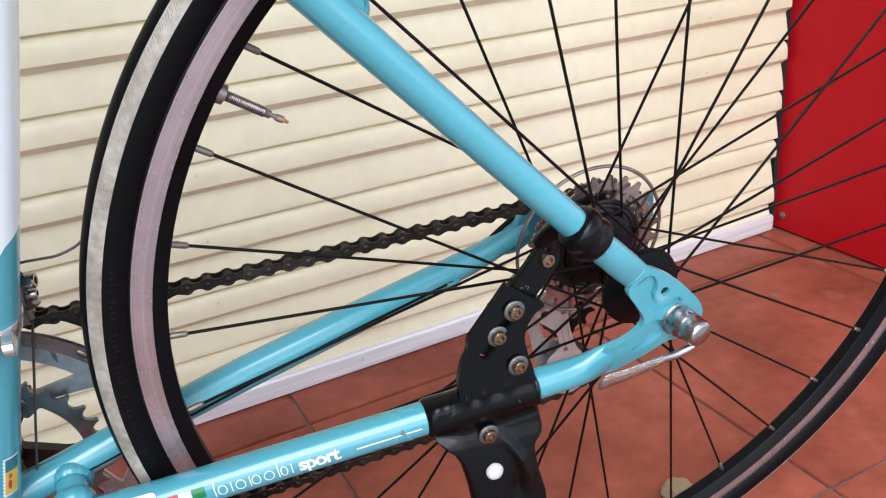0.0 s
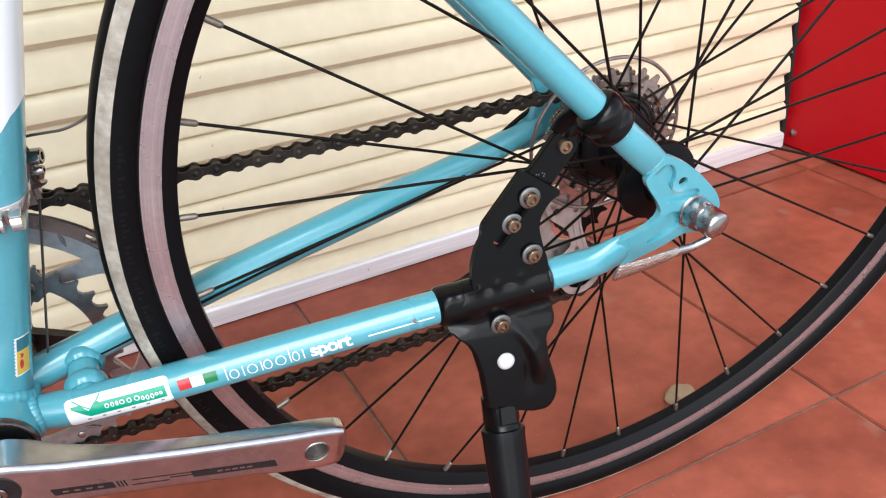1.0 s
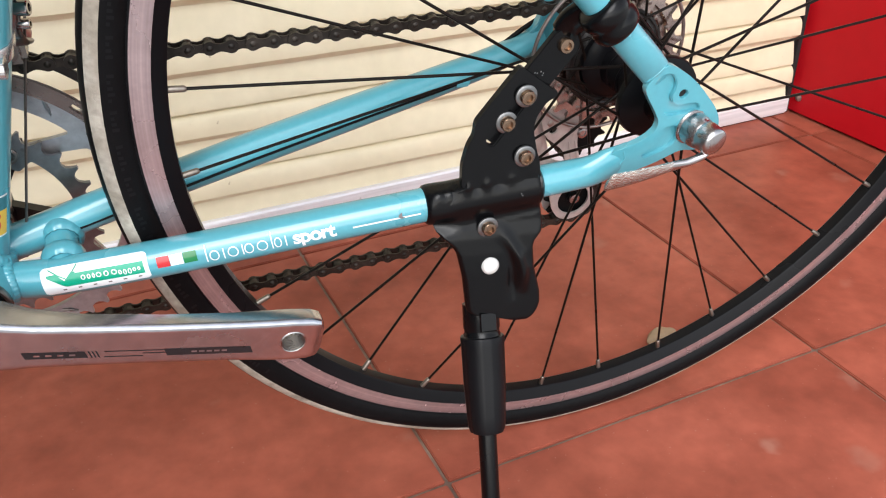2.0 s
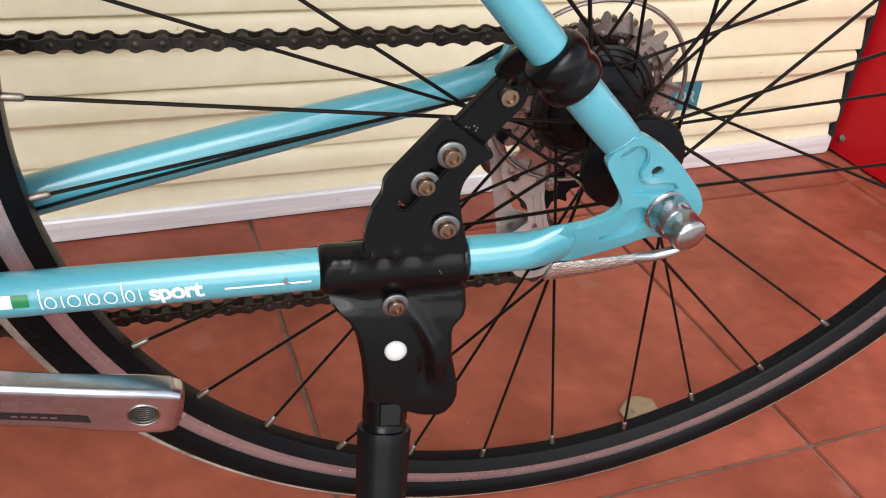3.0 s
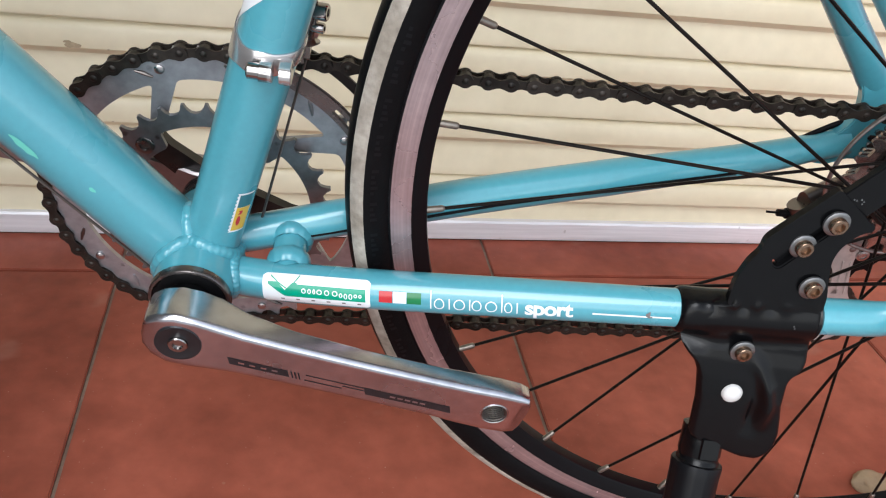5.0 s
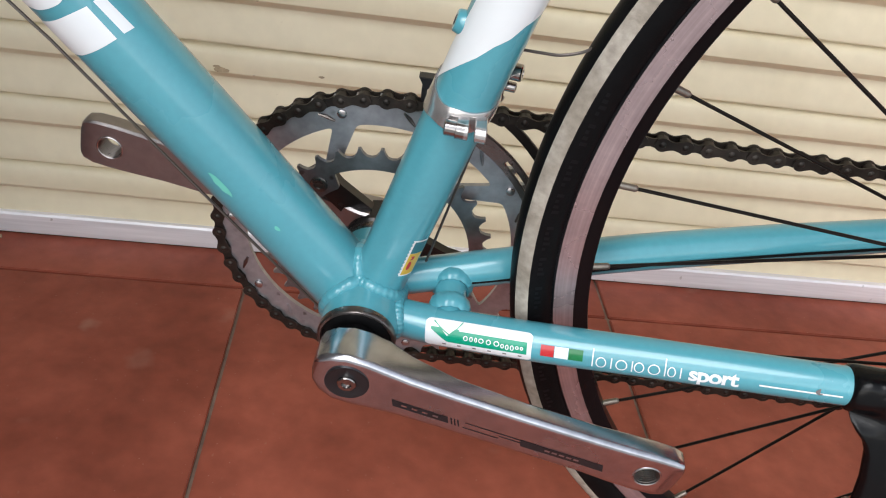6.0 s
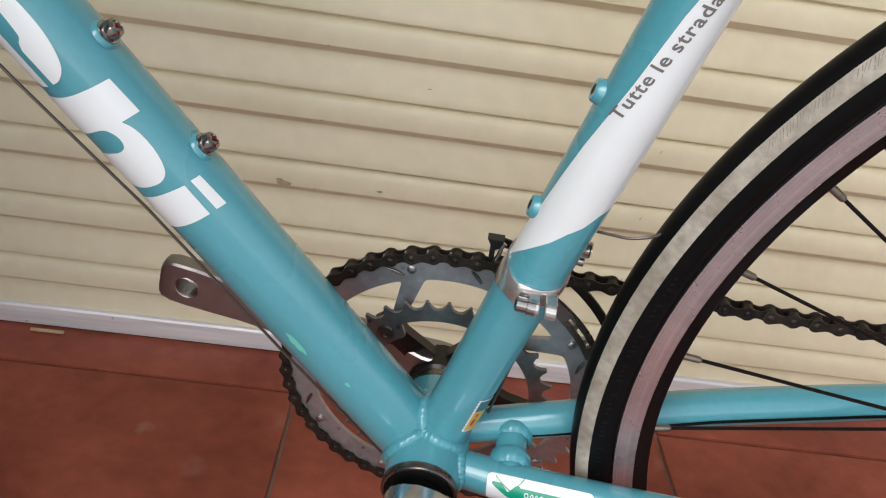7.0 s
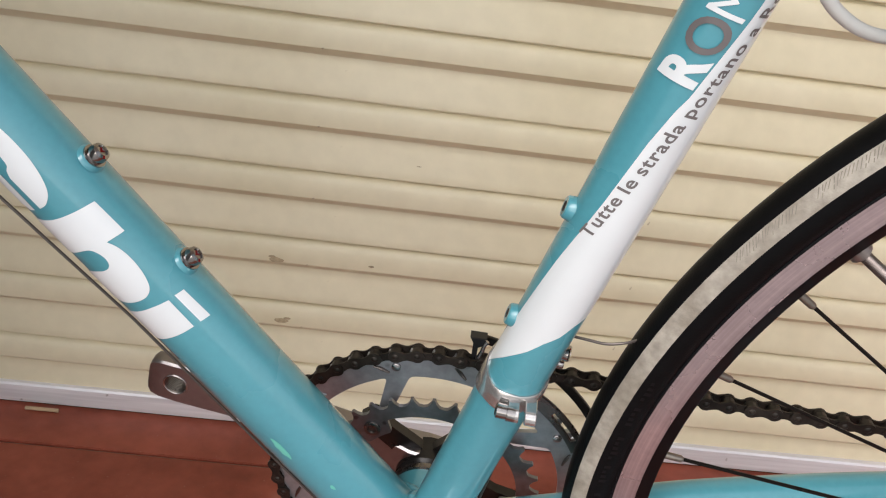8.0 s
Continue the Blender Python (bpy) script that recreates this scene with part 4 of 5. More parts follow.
# Chain
def chain_path():
    """Points with a fixed link pitch along the run of the chain."""
    pts = []
    rr, rs, rp = 98.9, 33.0, 21.0
    U, D = Vector((-9, 40, -64)), Vector((-7, 40, -124))
    for a in np.linspace(-94, -268, 42):      # round the front of the chainring, bottom to top
        pts.append(Vector((RC.x + rr * math.cos(radians(a)), 49, RC.z + rr * math.sin(radians(a)))))
    pts += [Vector(q) for q in ((-350, 47.8, 33.8), (-270, 47.0, 31.9), (-180, 45.6, 31.8), (-90, 44.3, 32.6))]  # a slight sag
    for a in np.linspace(92, -60, 16):         # over and behind the sprocket
        pts.append(Vector((rs * math.cos(radians(a)), 43, rs * math.sin(radians(a)))))
    for a in np.linspace(130, 200, 8):         # front of the upper wheel
        pts.append(U + Vector((rp * math.cos(radians(a)), 0, rp * math.sin(radians(a)))))
    for a in np.linspace(20, -95, 14):         # behind and under the lower wheel
        pts.append(D + Vector((rp * math.cos(radians(a)), 0, rp * math.sin(radians(a)))))
    pts += [Vector(q) for q in ((-45, 41, -146.5), (-90, 42, -149), (-140, 43.5, -151.5), (-200, 45, -154.5), (-300, 47.5, -158))]  # the slack lower run
    pts.append(pts[0].copy())
    seg = [(b - a).length for a, b in zip(pts, pts[1:])]
    total = sum(seg)
    n = int(round(total / 12.7 / 2)) * 2
    cum = np.cumsum([0] + seg)
    P = np.array([list(p) for p in pts])
    t = np.linspace(0, total, n, endpoint=False)
    return [Vector([np.interp(v, cum, P[:, i]) for i in range(3)]) for v in t]


def link_mesh(wide):
    b = bmesh.new()
    r = 4.3 if wide else 4.1
    out = [(12.7 + r * math.cos(radians(a)), r * math.sin(radians(a))) for a in range(-126, 127, 18)]
    out += [(7.9, 2.7), (6.35, 2.4), (4.8, 2.7)]
    out += [(r * math.cos(radians(a)), r * math.sin(radians(a))) for a in range(54, 307, 18)]
    out += [(4.8, -2.7), (6.35, -2.4), (7.9, -2.7)]
    y = 3.3 if wide else 2.2
    for s in (-1, 1):
        plate(b, out, s * y - 0.5, s * y + 0.5)
    if wide:
        for cx in (0, 12.7):
            lathe(b, (cx, -4.3, 0), (0, 1, 0), [(-0.3, 0.4), (0, 1.4), (0.4, 2.0), (8.2, 2.0), (8.6, 1.4), (8.9, 0.4)], 12)
    else:
        for cx in (0, 12.7):
            lathe(b, (cx, -1.7, 0), (0, 1, 0), [(0, 3.9), (3.4, 3.9)], 12)
    return b


path = chain_path()
chain = bike("chain", (lambda b: lathe(b, path[0] + Vector((0, -3, 0)), (0, 1, 0), [(0, 1.5), (6, 1.5)], 8))(bmesh.new()), CHAIN, "black oily bicycle chain")
link_data = {}
for i, p in enumerate(path):
    q = path[(i + 1) % len(path)]
    d = q - p
    ang = math.atan2(d.z, d.x)
    yaw = math.atan2(d.y, math.hypot(d.x, d.z))
    wide = i % 2 == 0
    if wide not in link_data:
        o = part("outer_link" if wide else "inner_link", link_mesh(wide), CHAIN, chain, smooth=30)
        link_data[wide] = o.data
    else:
        o = new("outer_link" if wide else "inner_link", link_data[wide])
        o.parent = chain
    o.matrix_basis = Matrix.Translation(p * MM) @ Matrix.Rotation(-ang, 4, "Y") @ Matrix.Rotation(yaw, 4, "Z") @ Matrix.Diagonal((d.length / 12.7, 1, 1, 1))

# Rear derailleur
bm = bmesh.new()
near_cage = round_poly([(-44, -48), (-37, -39), (-28, -37), (-15, -43), (-12.5, -56), (-11.5, -74), (-4, -98), (5, -110), (10.5, -122), (9, -134), (1, -142), (-9, -144.5), (-19, -141), (-25.5, -131), (-29, -116), (-29.5, -104), (-22, -98), (-18, -94), (-22, -78), (-30.5, -70), (-39, -63)], 5, 4)
plate(bm, near_cage, 34.5, 36.2, [arc(-33, -58, 3.2, 350, 0, 12), arc(-7.5, -125, 13.2, 350, 0, 20)], bevel=0.4)
derailleur = bike("rear_derailleur", bm, CAGE, "silver rear derailleur with a worn cage")
bm = bmesh.new()
far_cage = round_poly([(-50, -36), (-42, -38), (-26, -92), (2, -102), (15, -120), (14, -138), (2, -150), (-14, -150), (-27, -138), (-34, -108), (-41, -76)], 6, 4)
plate(bm, far_cage, 46, 47.6, [arc(-7, -124, 8, 350, 0, 14)], bevel=0.4)
part("outer_cage", bm, CAGE, derailleur)
for k in (-2.6, 2.6):
    bm = bmesh.new()
    tube(bm, [(-16.5 + k, 34.4, -70), (-14.2 + k, 34.2, -80), (-9.6 + k, 34.4, -98)], [0.6, 1.0, 0.6], 8)
    part("cage_rib", bm, CAGE, derailleur)
for x, z, r in ((-36, -52, 2.4), (-24, -46, 2.0), (-17, -60, 2.2)):
    bm = bmesh.new()
    lathe(bm, (x, 34.6, z), (0, -1, 0), [(-1, r), (0.6, r), (1.0, 0.7 * r), (1.0, 0)], 12)
    part("cage_rivet", bm, STEEL_DIRTY, derailleur)
for c in ((-9, -64), (-7, -124)):
    bm = bmesh.new()
    out = []
    for i in range(11):
        for f, r in ((0, 18), (0.25, 18.5), (0.45, 23), (0.55, 23), (0.75, 18.5)):
            a = 2 * math.pi * (i + f) / 11
            out.append((c[0] + r * math.cos(a), c[1] + r * math.sin(a)))
    plate(bm, out, 38.5, 41.5)
    lathe(bm, (c[0], 36, c[1]), (0, 1, 0), [(0, 5), (10, 5)], 14)
    part("jockey_wheel", bm, RUBBER, derailleur)
    bm = bmesh.new()
    lathe(bm, (c[0], 34.6, c[1]), (0, -1, 0), [(0, 4.2), (1.5, 4.2), (1.8, 2.4), (1.2, 2.2), (1.2, 0)], 14)
    part("pulley_bolt", bm, CHROME, derailleur)
bm = bmesh.new()
tube(bm, smooth_line([(8, 74, -30), (-8, 72, -38), (-30, 66, -42), (-46, 60, -46)], 4), [11, 12, 11, 9], 16, squash=0.7)
part("upper_link", bm, DARK_STEEL, derailleur)
bm = bmesh.new()
tube(bm, smooth_line([(-46, 62, -46), (-34, 58, -66), (-14, 54, -66)], 4), [10, 9, 11], 16, squash=0.8)
part("derailleur_body", bm, DARK_STEEL, derailleur)
bm = bmesh.new()
lathe(bm, (-48, 62, -56), (-1, -0.1, 0.1), [(0, 3.6), (6, 3.6), (6.3, 2.6), (12, 2.4), (12.2, 0.8), (20, 0.8)], 14)
part("barrel_adjuster", bm, RUBBER, derailleur)
bm = bmesh.new()
tube(bm, smooth_line([(-66, 64, -1), (-50, 66.5, 7.8), (-35, 70, 13.4), (-18, 80, 16), (0, 84, 2)], 8), 1.8, 10)
part("cable_housing", bm, RUBBER, derailleur, "black curved gear cable housing")

# Front derailleur with its clamp band
st_dir = (ST_B - ST_A).normalized()
bm = bmesh.new()
rings = []
f0 = Vector((0, -1, 0))
f1 = f0.cross(st_dir).normalized()
for deg in range(-180, 180, 8):
    t = radians(deg)
    o = math.cos(t) * f0 + math.sin(t) * f1
    c = ST_A + st_dir * float(np.interp(deg, [-180, -90, -40, -10, 30, 75, 95, 115, 145, 180], [136, 132, 128, 125.5, 124.5, 125.5, 127.5, 129, 134, 136]))
    hw = float(np.interp(deg, [-180, -60, -20, 0, 40, 80, 110, 180], [6, 4.5, 6, 6.6, 5.2, 7.5, 10.5, 6]))
    rings.append([c + o * 15.0 + st_dir * hw, c + o * 16.0 + st_dir * hw, c + o * 16.5 + st_dir * (hw - 0.6), c + o * 16.7, c + o * 16.5 - st_dir * (hw - 0.6), c + o * 15.0 - st_dir * hw])
loft(bm, rings, False, True)
fd = bike("front_derailleur", bm, BAND, "silver front derailleur on a seat tube clamp")
bm = bmesh.new()
bc = Vector((-369.8, -23.2, 65.6))
ax = Vector((0.985, -0.03, -0.06)).normalized()
lathe(bm, bc - ax * 12, ax, [(0, 2.6), (0.2, 3.4), (0.6, 3.8), (5.4, 3.8), (5.6, 4.4), (9.6, 4.4), (10, 3.9)], 20)
part("clamp_bolt", bm, BOTTLE, fd)
for u in (-6.2, 2.2):
    bm = bmesh.new()
    rings = [[bc + ax * (u + w) + Vector((0, -k * 4.4 * math.cos(v) + (7 if abs(v) > 1.7 else 0), k * 4.4 * math.sin(v))) for v in (-math.pi + 2 * math.pi * j / 20 for j in range(20))] for w, k in ((0, 0.9), (0.4, 1), (5.2, 1), (5.6, 0.9))]
    loft(bm, rings)
    part("clamp_lug", bm, BAND, fd)
# flat hexagon on the bolt end, painted dark like a socket in shade
bm = bmesh.new()
lathe(bm, bc - ax * 12.1, -ax, [(0, 2.7), (0.1, 2.7), (0.1, 0)], 6)
part("socket_shade", bm, DARK, fd)
# Cage plates, the slotted tail and the linkage behind the tube
bm = bmesh.new()
loop = arc(RC.x, RC.z, 115, 78, 31, 14) + arc(RC.x, RC.z, 109.5, 31, 78, 14)
plate(bm, loop, 55, 57.5, bevel=0.4)
part("outer_cage", bm, SPIDER, fd)
bm = bmesh.new()
loop = arc(RC.x, RC.z, 105, 72, 27, 14) + arc(RC.x, RC.z, 95, 27, 72, 14)
slot = arc(RC.x, RC.z, 101, 33, 46, 6) + arc(RC.x, RC.z, 99, 46, 33, 6)
plate(bm, loop, 42.6, 45, [slot[::-1]], bevel=0.8)
part("inner_cage", bm, DARK_STEEL, fd)
bm = bmesh.new()
tube(bm, [(-352, 44, 14), (-330, 44, -18)], 1.1, 8)
part("cage_lip", bm, CHROME, fd)
bm = bmesh.new()
tube(bm, [(-383, 17, 66), (-372, 28, 74), (-358, 42, 52)], 6, 14, squash=0.6)
part("link_arm", bm, STEEL_DIRTY, fd)
bm = bmesh.new()
box(bm, (-370, 24, 44), (-358, 44, 72), 3)
part("linkage", bm, DARK_STEEL, fd)
# cable anchor: a black lever behind the tube with a wide bolt and a small one
bm = bmesh.new()
tube(bm, smooth_line([(-357.5, 9, 92), (-358, 10, 82), (-360, 13, 70), (-359, 20, 60), (-357, 32, 54)], 5), [3.0, 5.6, 5.0, 4.4, 4.0], 12, squash=0.5)
part("anchor_lever", bm, DARK_STEEL, fd)
for q, r in (((-353.2, 9, 81.8), 4.2), ((-355, 12, 72.2), 2.6)):
    bm = bmesh.new()
    lathe(bm, q, (1, -0.25, 0.02), [(-9, 0.9 * r), (-5.6, 0.9 * r), (-5.5, 1.25 * r), (-4.3, 1.25 * r), (-4.2, 0.85 * r), (-1, 0.85 * r), (-0.8, r), (4.6, r), (5.2, 0.85 * r), (5.2, 0.5 * r), (3.5, 0.45 * r), (3.5, 0)], 18)
    part("pivot_bolt", bm, BOTTLE, fd)
bm = bmesh.new()
box(bm, (-397, 50, 24), (-394, 57, 44), 0.6)
plate(bm, [(-399, 49.5), (-389.5, 49.5), (-391.5, 44), (-395, 42)], 50, 57, bevel=0.4)
part("hook", bm, BLACK_DECAL, fd)
bm = bmesh.new()
tube(bm, smooth_line([(-393, 49, 36), (-391.5, 48.5, 41), (-390.5, 48.5, 46), (-389, 49, 49)], 3), [1.8, 1.3, 1.1, 1.3], 10)
part("hook_tongue", bm, CHROME, fd)
bm = bmesh.new()
tube(bm, smooth_line([(-356, 9, 84), (-356.5, 8, 91), (-352, 6, 94.6), (-342, 3, 96), (-334, 0, 97.5), (-325, -1, 100.5), (-319, -2, 104.5), (-314, -4, 107)], 6), 0.75, 8)
part("loose_cable_end", bm, CABLE, fd)
bm = bmesh.new()
tube(bm, [(-355, 36, 66), (-388, 8, -68)], 0.75, 8)
part("lower_cable", bm, CABLE, fd)

# Bare cable under the down tube
bm = bmesh.new()
tube(bm, [(-434, -2, -88), (-499.7, -2, -12), (-570, -1, 71), (-627, 0, 130.8), (-720, 0, 236)], 0.8, 8)
cable = bike("gear_cable", bm, CABLE, "thin bare steel gear cable under the down tube")
bm = bmesh.new()
tube(bm, [(-368, 5.2, -55.5), (-330, 11.2, -49.5), (-250, 29, -40), (-169.4, 39.2, -27), (-117, 45.8, -19.3), (-100, 48, -16.5)], 0.9, 8)
rear_cable = bike("gear_cable", bm, RUBBER, "thin dark gear cable along the far chain stay")
bm = bmesh.new()
box(bm, (-106, 46.5, -20), (-95, 51, -15.2), 1.2)
part("cable_guide", bm, CELESTE, rear_cable)
bm = bmesh.new()
tube(bm, smooth_line([(-310, -8, 310), (-292, -4, 276), (-276, -2, 262), (-258, 0, 258), (-235, 4, 262)], 6), 2.6, 12)
bike("brake_cable", bm, WHITE_PLASTIC, "white brake cable housing")

# Bottle bosses and bolts
dt_dir = (DT_B - DT_A).normalized()
dt_up = Vector((dt_dir.z, 0, -dt_dir.x))
dt_up = dt_up if dt_up.z > 0 else -dt_up
for s in (206.5, 270.2):
    c = DT_A + dt_dir * s + dt_up * (DT_R - 0.6)
    bm = bmesh.new()
    lathe(bm, c, dt_up, [(0, 7.4), (1.6, 6.6), (2.4, 5.6), (2.6, 3)], 20)
    part("boss", bm, CELESTE, down_tube)
    bm = bmesh.new()
    lathe(bm, c, dt_up, [(2.4, 5.8), (3.2, 5.8), (3.3, 4.6), (5.8, 4.7), (7.6, 4.2), (8.4, 2.8), (7.2, 2.4), (6.2, 0)], 20)
    part("bottle_bolt", bm, BOTTLE, down_tube)
st_front = Vector((-st_dir.z, 0, st_dir.x))
for s in (164.4, 227.8):
    c = ST_A + st_dir * s + st_front * (ST_R - 1)
    bm = bmesh.new()
    lathe(bm, c, st_front, [(0, 6.0), (3.6, 5.2), (4.2, 4.6), (4.2, 2.6), (3.4, 2.4)], 20)
    part("boss", bm, CELESTE, seat_tube)
    # closed plug in the boss mouth; the hole's shade is its colour
    bm = bmesh.new()
    lathe(bm, c, st_front, [(3.6, 2.5), (4.3, 2.4), (4.3, 0)], 12)
    part("boss_shade_plug", bm, DARK, seat_tube)

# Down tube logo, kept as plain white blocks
dw = Wrap(DT_A, DT_B, 20.3, 20.3, 0.3)

def logo_block(*runs):
    """One white shape: straight or curved runs of (s, phi), joined at sharp corners."""
    line = []
    for run in runs:
        line += [tuple(p) for p in smooth_line([(s, radians(p) * dw.r0, 0) for s, p in run], 6 if len(run) > 2 else 1)]
    src = bmesh.new()
    src.faces.new([src.verts.new(p) for p in line])
    src.normal_update()
    bmesh.ops.triangulate(src, faces=src.faces[:])
    b = bmesh.new()
    dw.flat(b, src, 0, 0)
    part("logo_block", b, WHITE_DECAL, down_tube)


# slanted bar, square dot, tall bar with an arch, round stroke and its lower end
logo_block([(199.4, -31.1), (201.2, -7.3), (202.9, 17.4), (206.0, 50)], [(188.0, 50), (185.0, 30), (183.7, 12.3), (182.5, -9.4), (181.6, -31.0)])
logo_block([(199.3, -40.6), (198.5, -54.7)], [(180.3, -56.9), (181.3, -41.6)])
logo_block([(255.6, -50.0), (257.6, -19.1), (260.4, 11.5), (265.5, 46)], [(244.5, 55), (242.4, 31), (240.3, 3.0), (236.4, -6.4), (231.7, -8.6), (228.5, -4.0), (228.1, 6.8), (229.6, 19.8), (232.0, 46)],
           [(214.5, 46), (209.7, 24.6), (207.0, -2.6), (207.6, -17.6), (211.1, -26.7), (218.3, -32.3), (226.4, -33.8), (233.4, -31.3), (238.2, -25.7)], [(237.3, -47.0), (237.1, -51.6)])
logo_block([(320.1, -24.0), (303.9, -28.9), (294.9, -30.0), (285.2, -28.3), (276.0, -22.6), (270.2, -14.6), (267.1, -1.9), (267.0, 10.1)], [(284.8, 10.0), (288.0, 5.0), (289.9, -1.5), (294.9, -3.9), (304.0, -5.7), (320.1, -5.9)])
logo_block([(299.9, 18.9), (267.6, 20.7)], [(269.0, 32.3), (271.0, 34)], [(272.5, 40), (300.0, 40)])
for s, p, l, wd in ((99.5, 6, 17, 10), (63.5, -12, 4, 5)):
    bm = bmesh.new()
    dw.patch(bm, lambda t: p - wd * 0.5 * (1 - ((t - s) / (0.52 * l)) ** 4), lambda t: p + wd * 0.5 * (1 - ((t - s) / (0.52 * l)) ** 2) + 0.8 * math.sin(t), s - l / 2, s + l / 2, 10, 4)
    part("paint_chip", bm, CHIP, down_tube)
tw = Wrap(SS_NEAR[4], SS_NEAR[5], 9.35, None, 0.2)
for s, p, l, wd in ((-14.6, -9, 5, 22), (-20.0, -5, 3, 14)):
    bm = bmesh.new()
    tw.patch(bm, lambda t: p - wd * 0.5 * math.sqrt(max(0.15, 1 - ((t - s) / (0.52 * l)) ** 2)), lambda t: p + wd * 0.5 * (1 - ((t - s) / (0.6 * l)) ** 2), s - l / 2, s + l / 2, 8, 4)
    part("paint_chip", bm, CHIP_PALE, seat_stay)
rw = Wrap(RCS[4], RCS[5], 10.0, 9.0, 0.3)
bm = bmesh.new()
rw.patch(bm, lambda t: 15 - 7 * math.sqrt(max(0, 1 - ((t - 100) / 1.4) ** 2)), lambda t: 15 + 7 * math.sqrt(max(0, 1 - ((t - 100) / 1.4) ** 2)), 98.6, 101.4, 8, 3)
part("dark_speck", bm, BLACK_DECAL, stay_r)

# Seat tube: white diagonal band and its motto
sw = Wrap(ST_A, ST_B, ST_R, None, 0.25)
edge_s = [128, 144, 169, 190, 207, 225, 242, 274, 290, 297, 306, 320, 332, 350, 420, 500]
edge_p = [110, 103, 72, 61, 52, 40, 30, 16, 5, -3, -8, -17, -25, -32, -35, -36]
rear_s = [128, 134, 146, 158, 166, 172, 179, 186, 190]
rear_p = [110, 90, 52, 18, 0, -20, -36, -70, -150]
bm = bmesh.new()
grid = []
for k in range(131):
    phi = 110 - 2 * k
    s0 = float(np.interp(-phi, [-p for p in rear_p], rear_s))
    s1 = float(np.interp(-phi, [-p for p in edge_p], edge_s))
    grid.append([bm.verts.new(sw.at(s0 + (max(s1, s0 + 0.1) - s0) * j / 30, phi)) for j in range(31)])
for i in range(130):
    for j in range(30):
        bm.faces.new((grid[i][j], grid[i + 1][j], grid[i + 1][j + 1], grid[i][j + 1]))
part("white_band", bm, WHITE_DECAL, seat_tube, "white diagonal paint band")
bm = bmesh.new()
src = lettering("Tutte le strada portano a Roma", 9.1, bold=0.18, space=1.12, word=0.76)
for v in src.verts:
    v.co.y = v.co.y * 0.86 + v.co.x * -0.186
sw.flat(bm, src, 225.0, 21.5, 1.0, 0.45)
part("motto_text", bm, GREY_DECAL, seat_tube, "grey printed motto")
bm = bmesh.new()
x0 = 0
for i, (ch, mat) in enumerate((("R", WHITE_DECAL), ("O", GREY_DECAL), ("M", WHITE_DECAL), ("A", WHITE_DECAL))):
    b = bmesh.new()
    src = lettering(ch, 18.8, bold={"R": 0.8, "O": 0.3, "M": 0.0, "A": 0.5}[ch])
    for v in src.verts:
        v.co.x = v.co.x * 1.0 + x0
        v.co.y = v.co.y * 1.12 + v.co.x * -0.155
    sw.flat(b, src, 299.2, 3.0, 1.0, 0.6)
    part("large_letter", b, mat, seat_tube)
    x0 += {"R": 12.9, "O": 14.8, "M": 17.4, "A": 15}[ch]
# A stamp-like sticker with a scalloped white edge round the back of the tube
bm = bmesh.new()
sw.patch(bm, lambda s: -62, lambda s: -27.5 + 3.4 * abs(math.sin(s * 1.25)), 22, 49, 48, 8)
part("stamp_sticker", bm, WHITE_DECAL, seat_tube, "small scalloped yellow and green sticker")
sw.lift = 0.4
bm = bmesh.new()
sw.patch(bm, lambda s: -61, lambda s: -29.5, 39.5, 48, 10, 8)
part("sticker_print", bm, TEAL_STICKER, seat_tube)
bm = bmesh.new()
sw.patch(bm, lambda s: -61, lambda s: -29.5, 23.2, 39.4, 16, 8)
part("sticker_print", bm, YELLOW_DECAL, seat_tube)
sw.lift = 0.55
bm = bmesh.new()
sw.patch(bm, lambda s: -39 - 5 * math.sqrt(max(0.1, 1 - ((s - 30) / 3.4) ** 2)), lambda s: -39 + 4 * math.sqrt(max(0.1, 1 - ((s - 30.5) / 3.6) ** 2)), 26.8, 33.4, 12, 5)
sw.patch(bm, lambda s: -42 + 2 * math.sin(s), lambda s: -36 + 2 * math.sin(s * 1.7), 34.6, 37.4, 8, 4)
part("sticker_print", bm, FLAG_RED, seat_tube)
sw.lift = 0.25

# Chain stay stickers
cw = BentWrap(CS[1], CS[5], CS_R[1], CS_R[5]).bend(CS[1:6], CS_R[1:6])
bm = bmesh.new()
cw.patch(bm, lambda s: -21 + 9 * max(0, 1 - (s + 8) / 2.5, (s - 48.5) / 2.5) ** 2, lambda s: 68 - 9 * max(0, 1 - (s + 8) / 2.5, (s - 48.5) / 2.5) ** 2, -8, 51, 48, 12)
part("shop_sticker", bm, WHITE_DECAL, stay_l, "white and green shop sticker")
cw.lift = 0.4
bm = bmesh.new()
cw.patch(bm, lambda s: 3, lambda s: 40, 11, 48.5, 12, 8)
cw.patch(bm, lambda s: 3 + 34 * max(0, (4.5 - s) / 9.5), lambda s: 44, -5, 11.05, 14, 8)
part("sticker_print", bm, GREEN_DECAL, stay_l)
bm = bmesh.new()
for i in range(6):
    s = 2 + i * 8.4
    cw.patch(bm, lambda t: -9, lambda t: -4, s, s + 2.0, 2, 2)
part("sticker_print", bm, GREY_DECAL, stay_l)


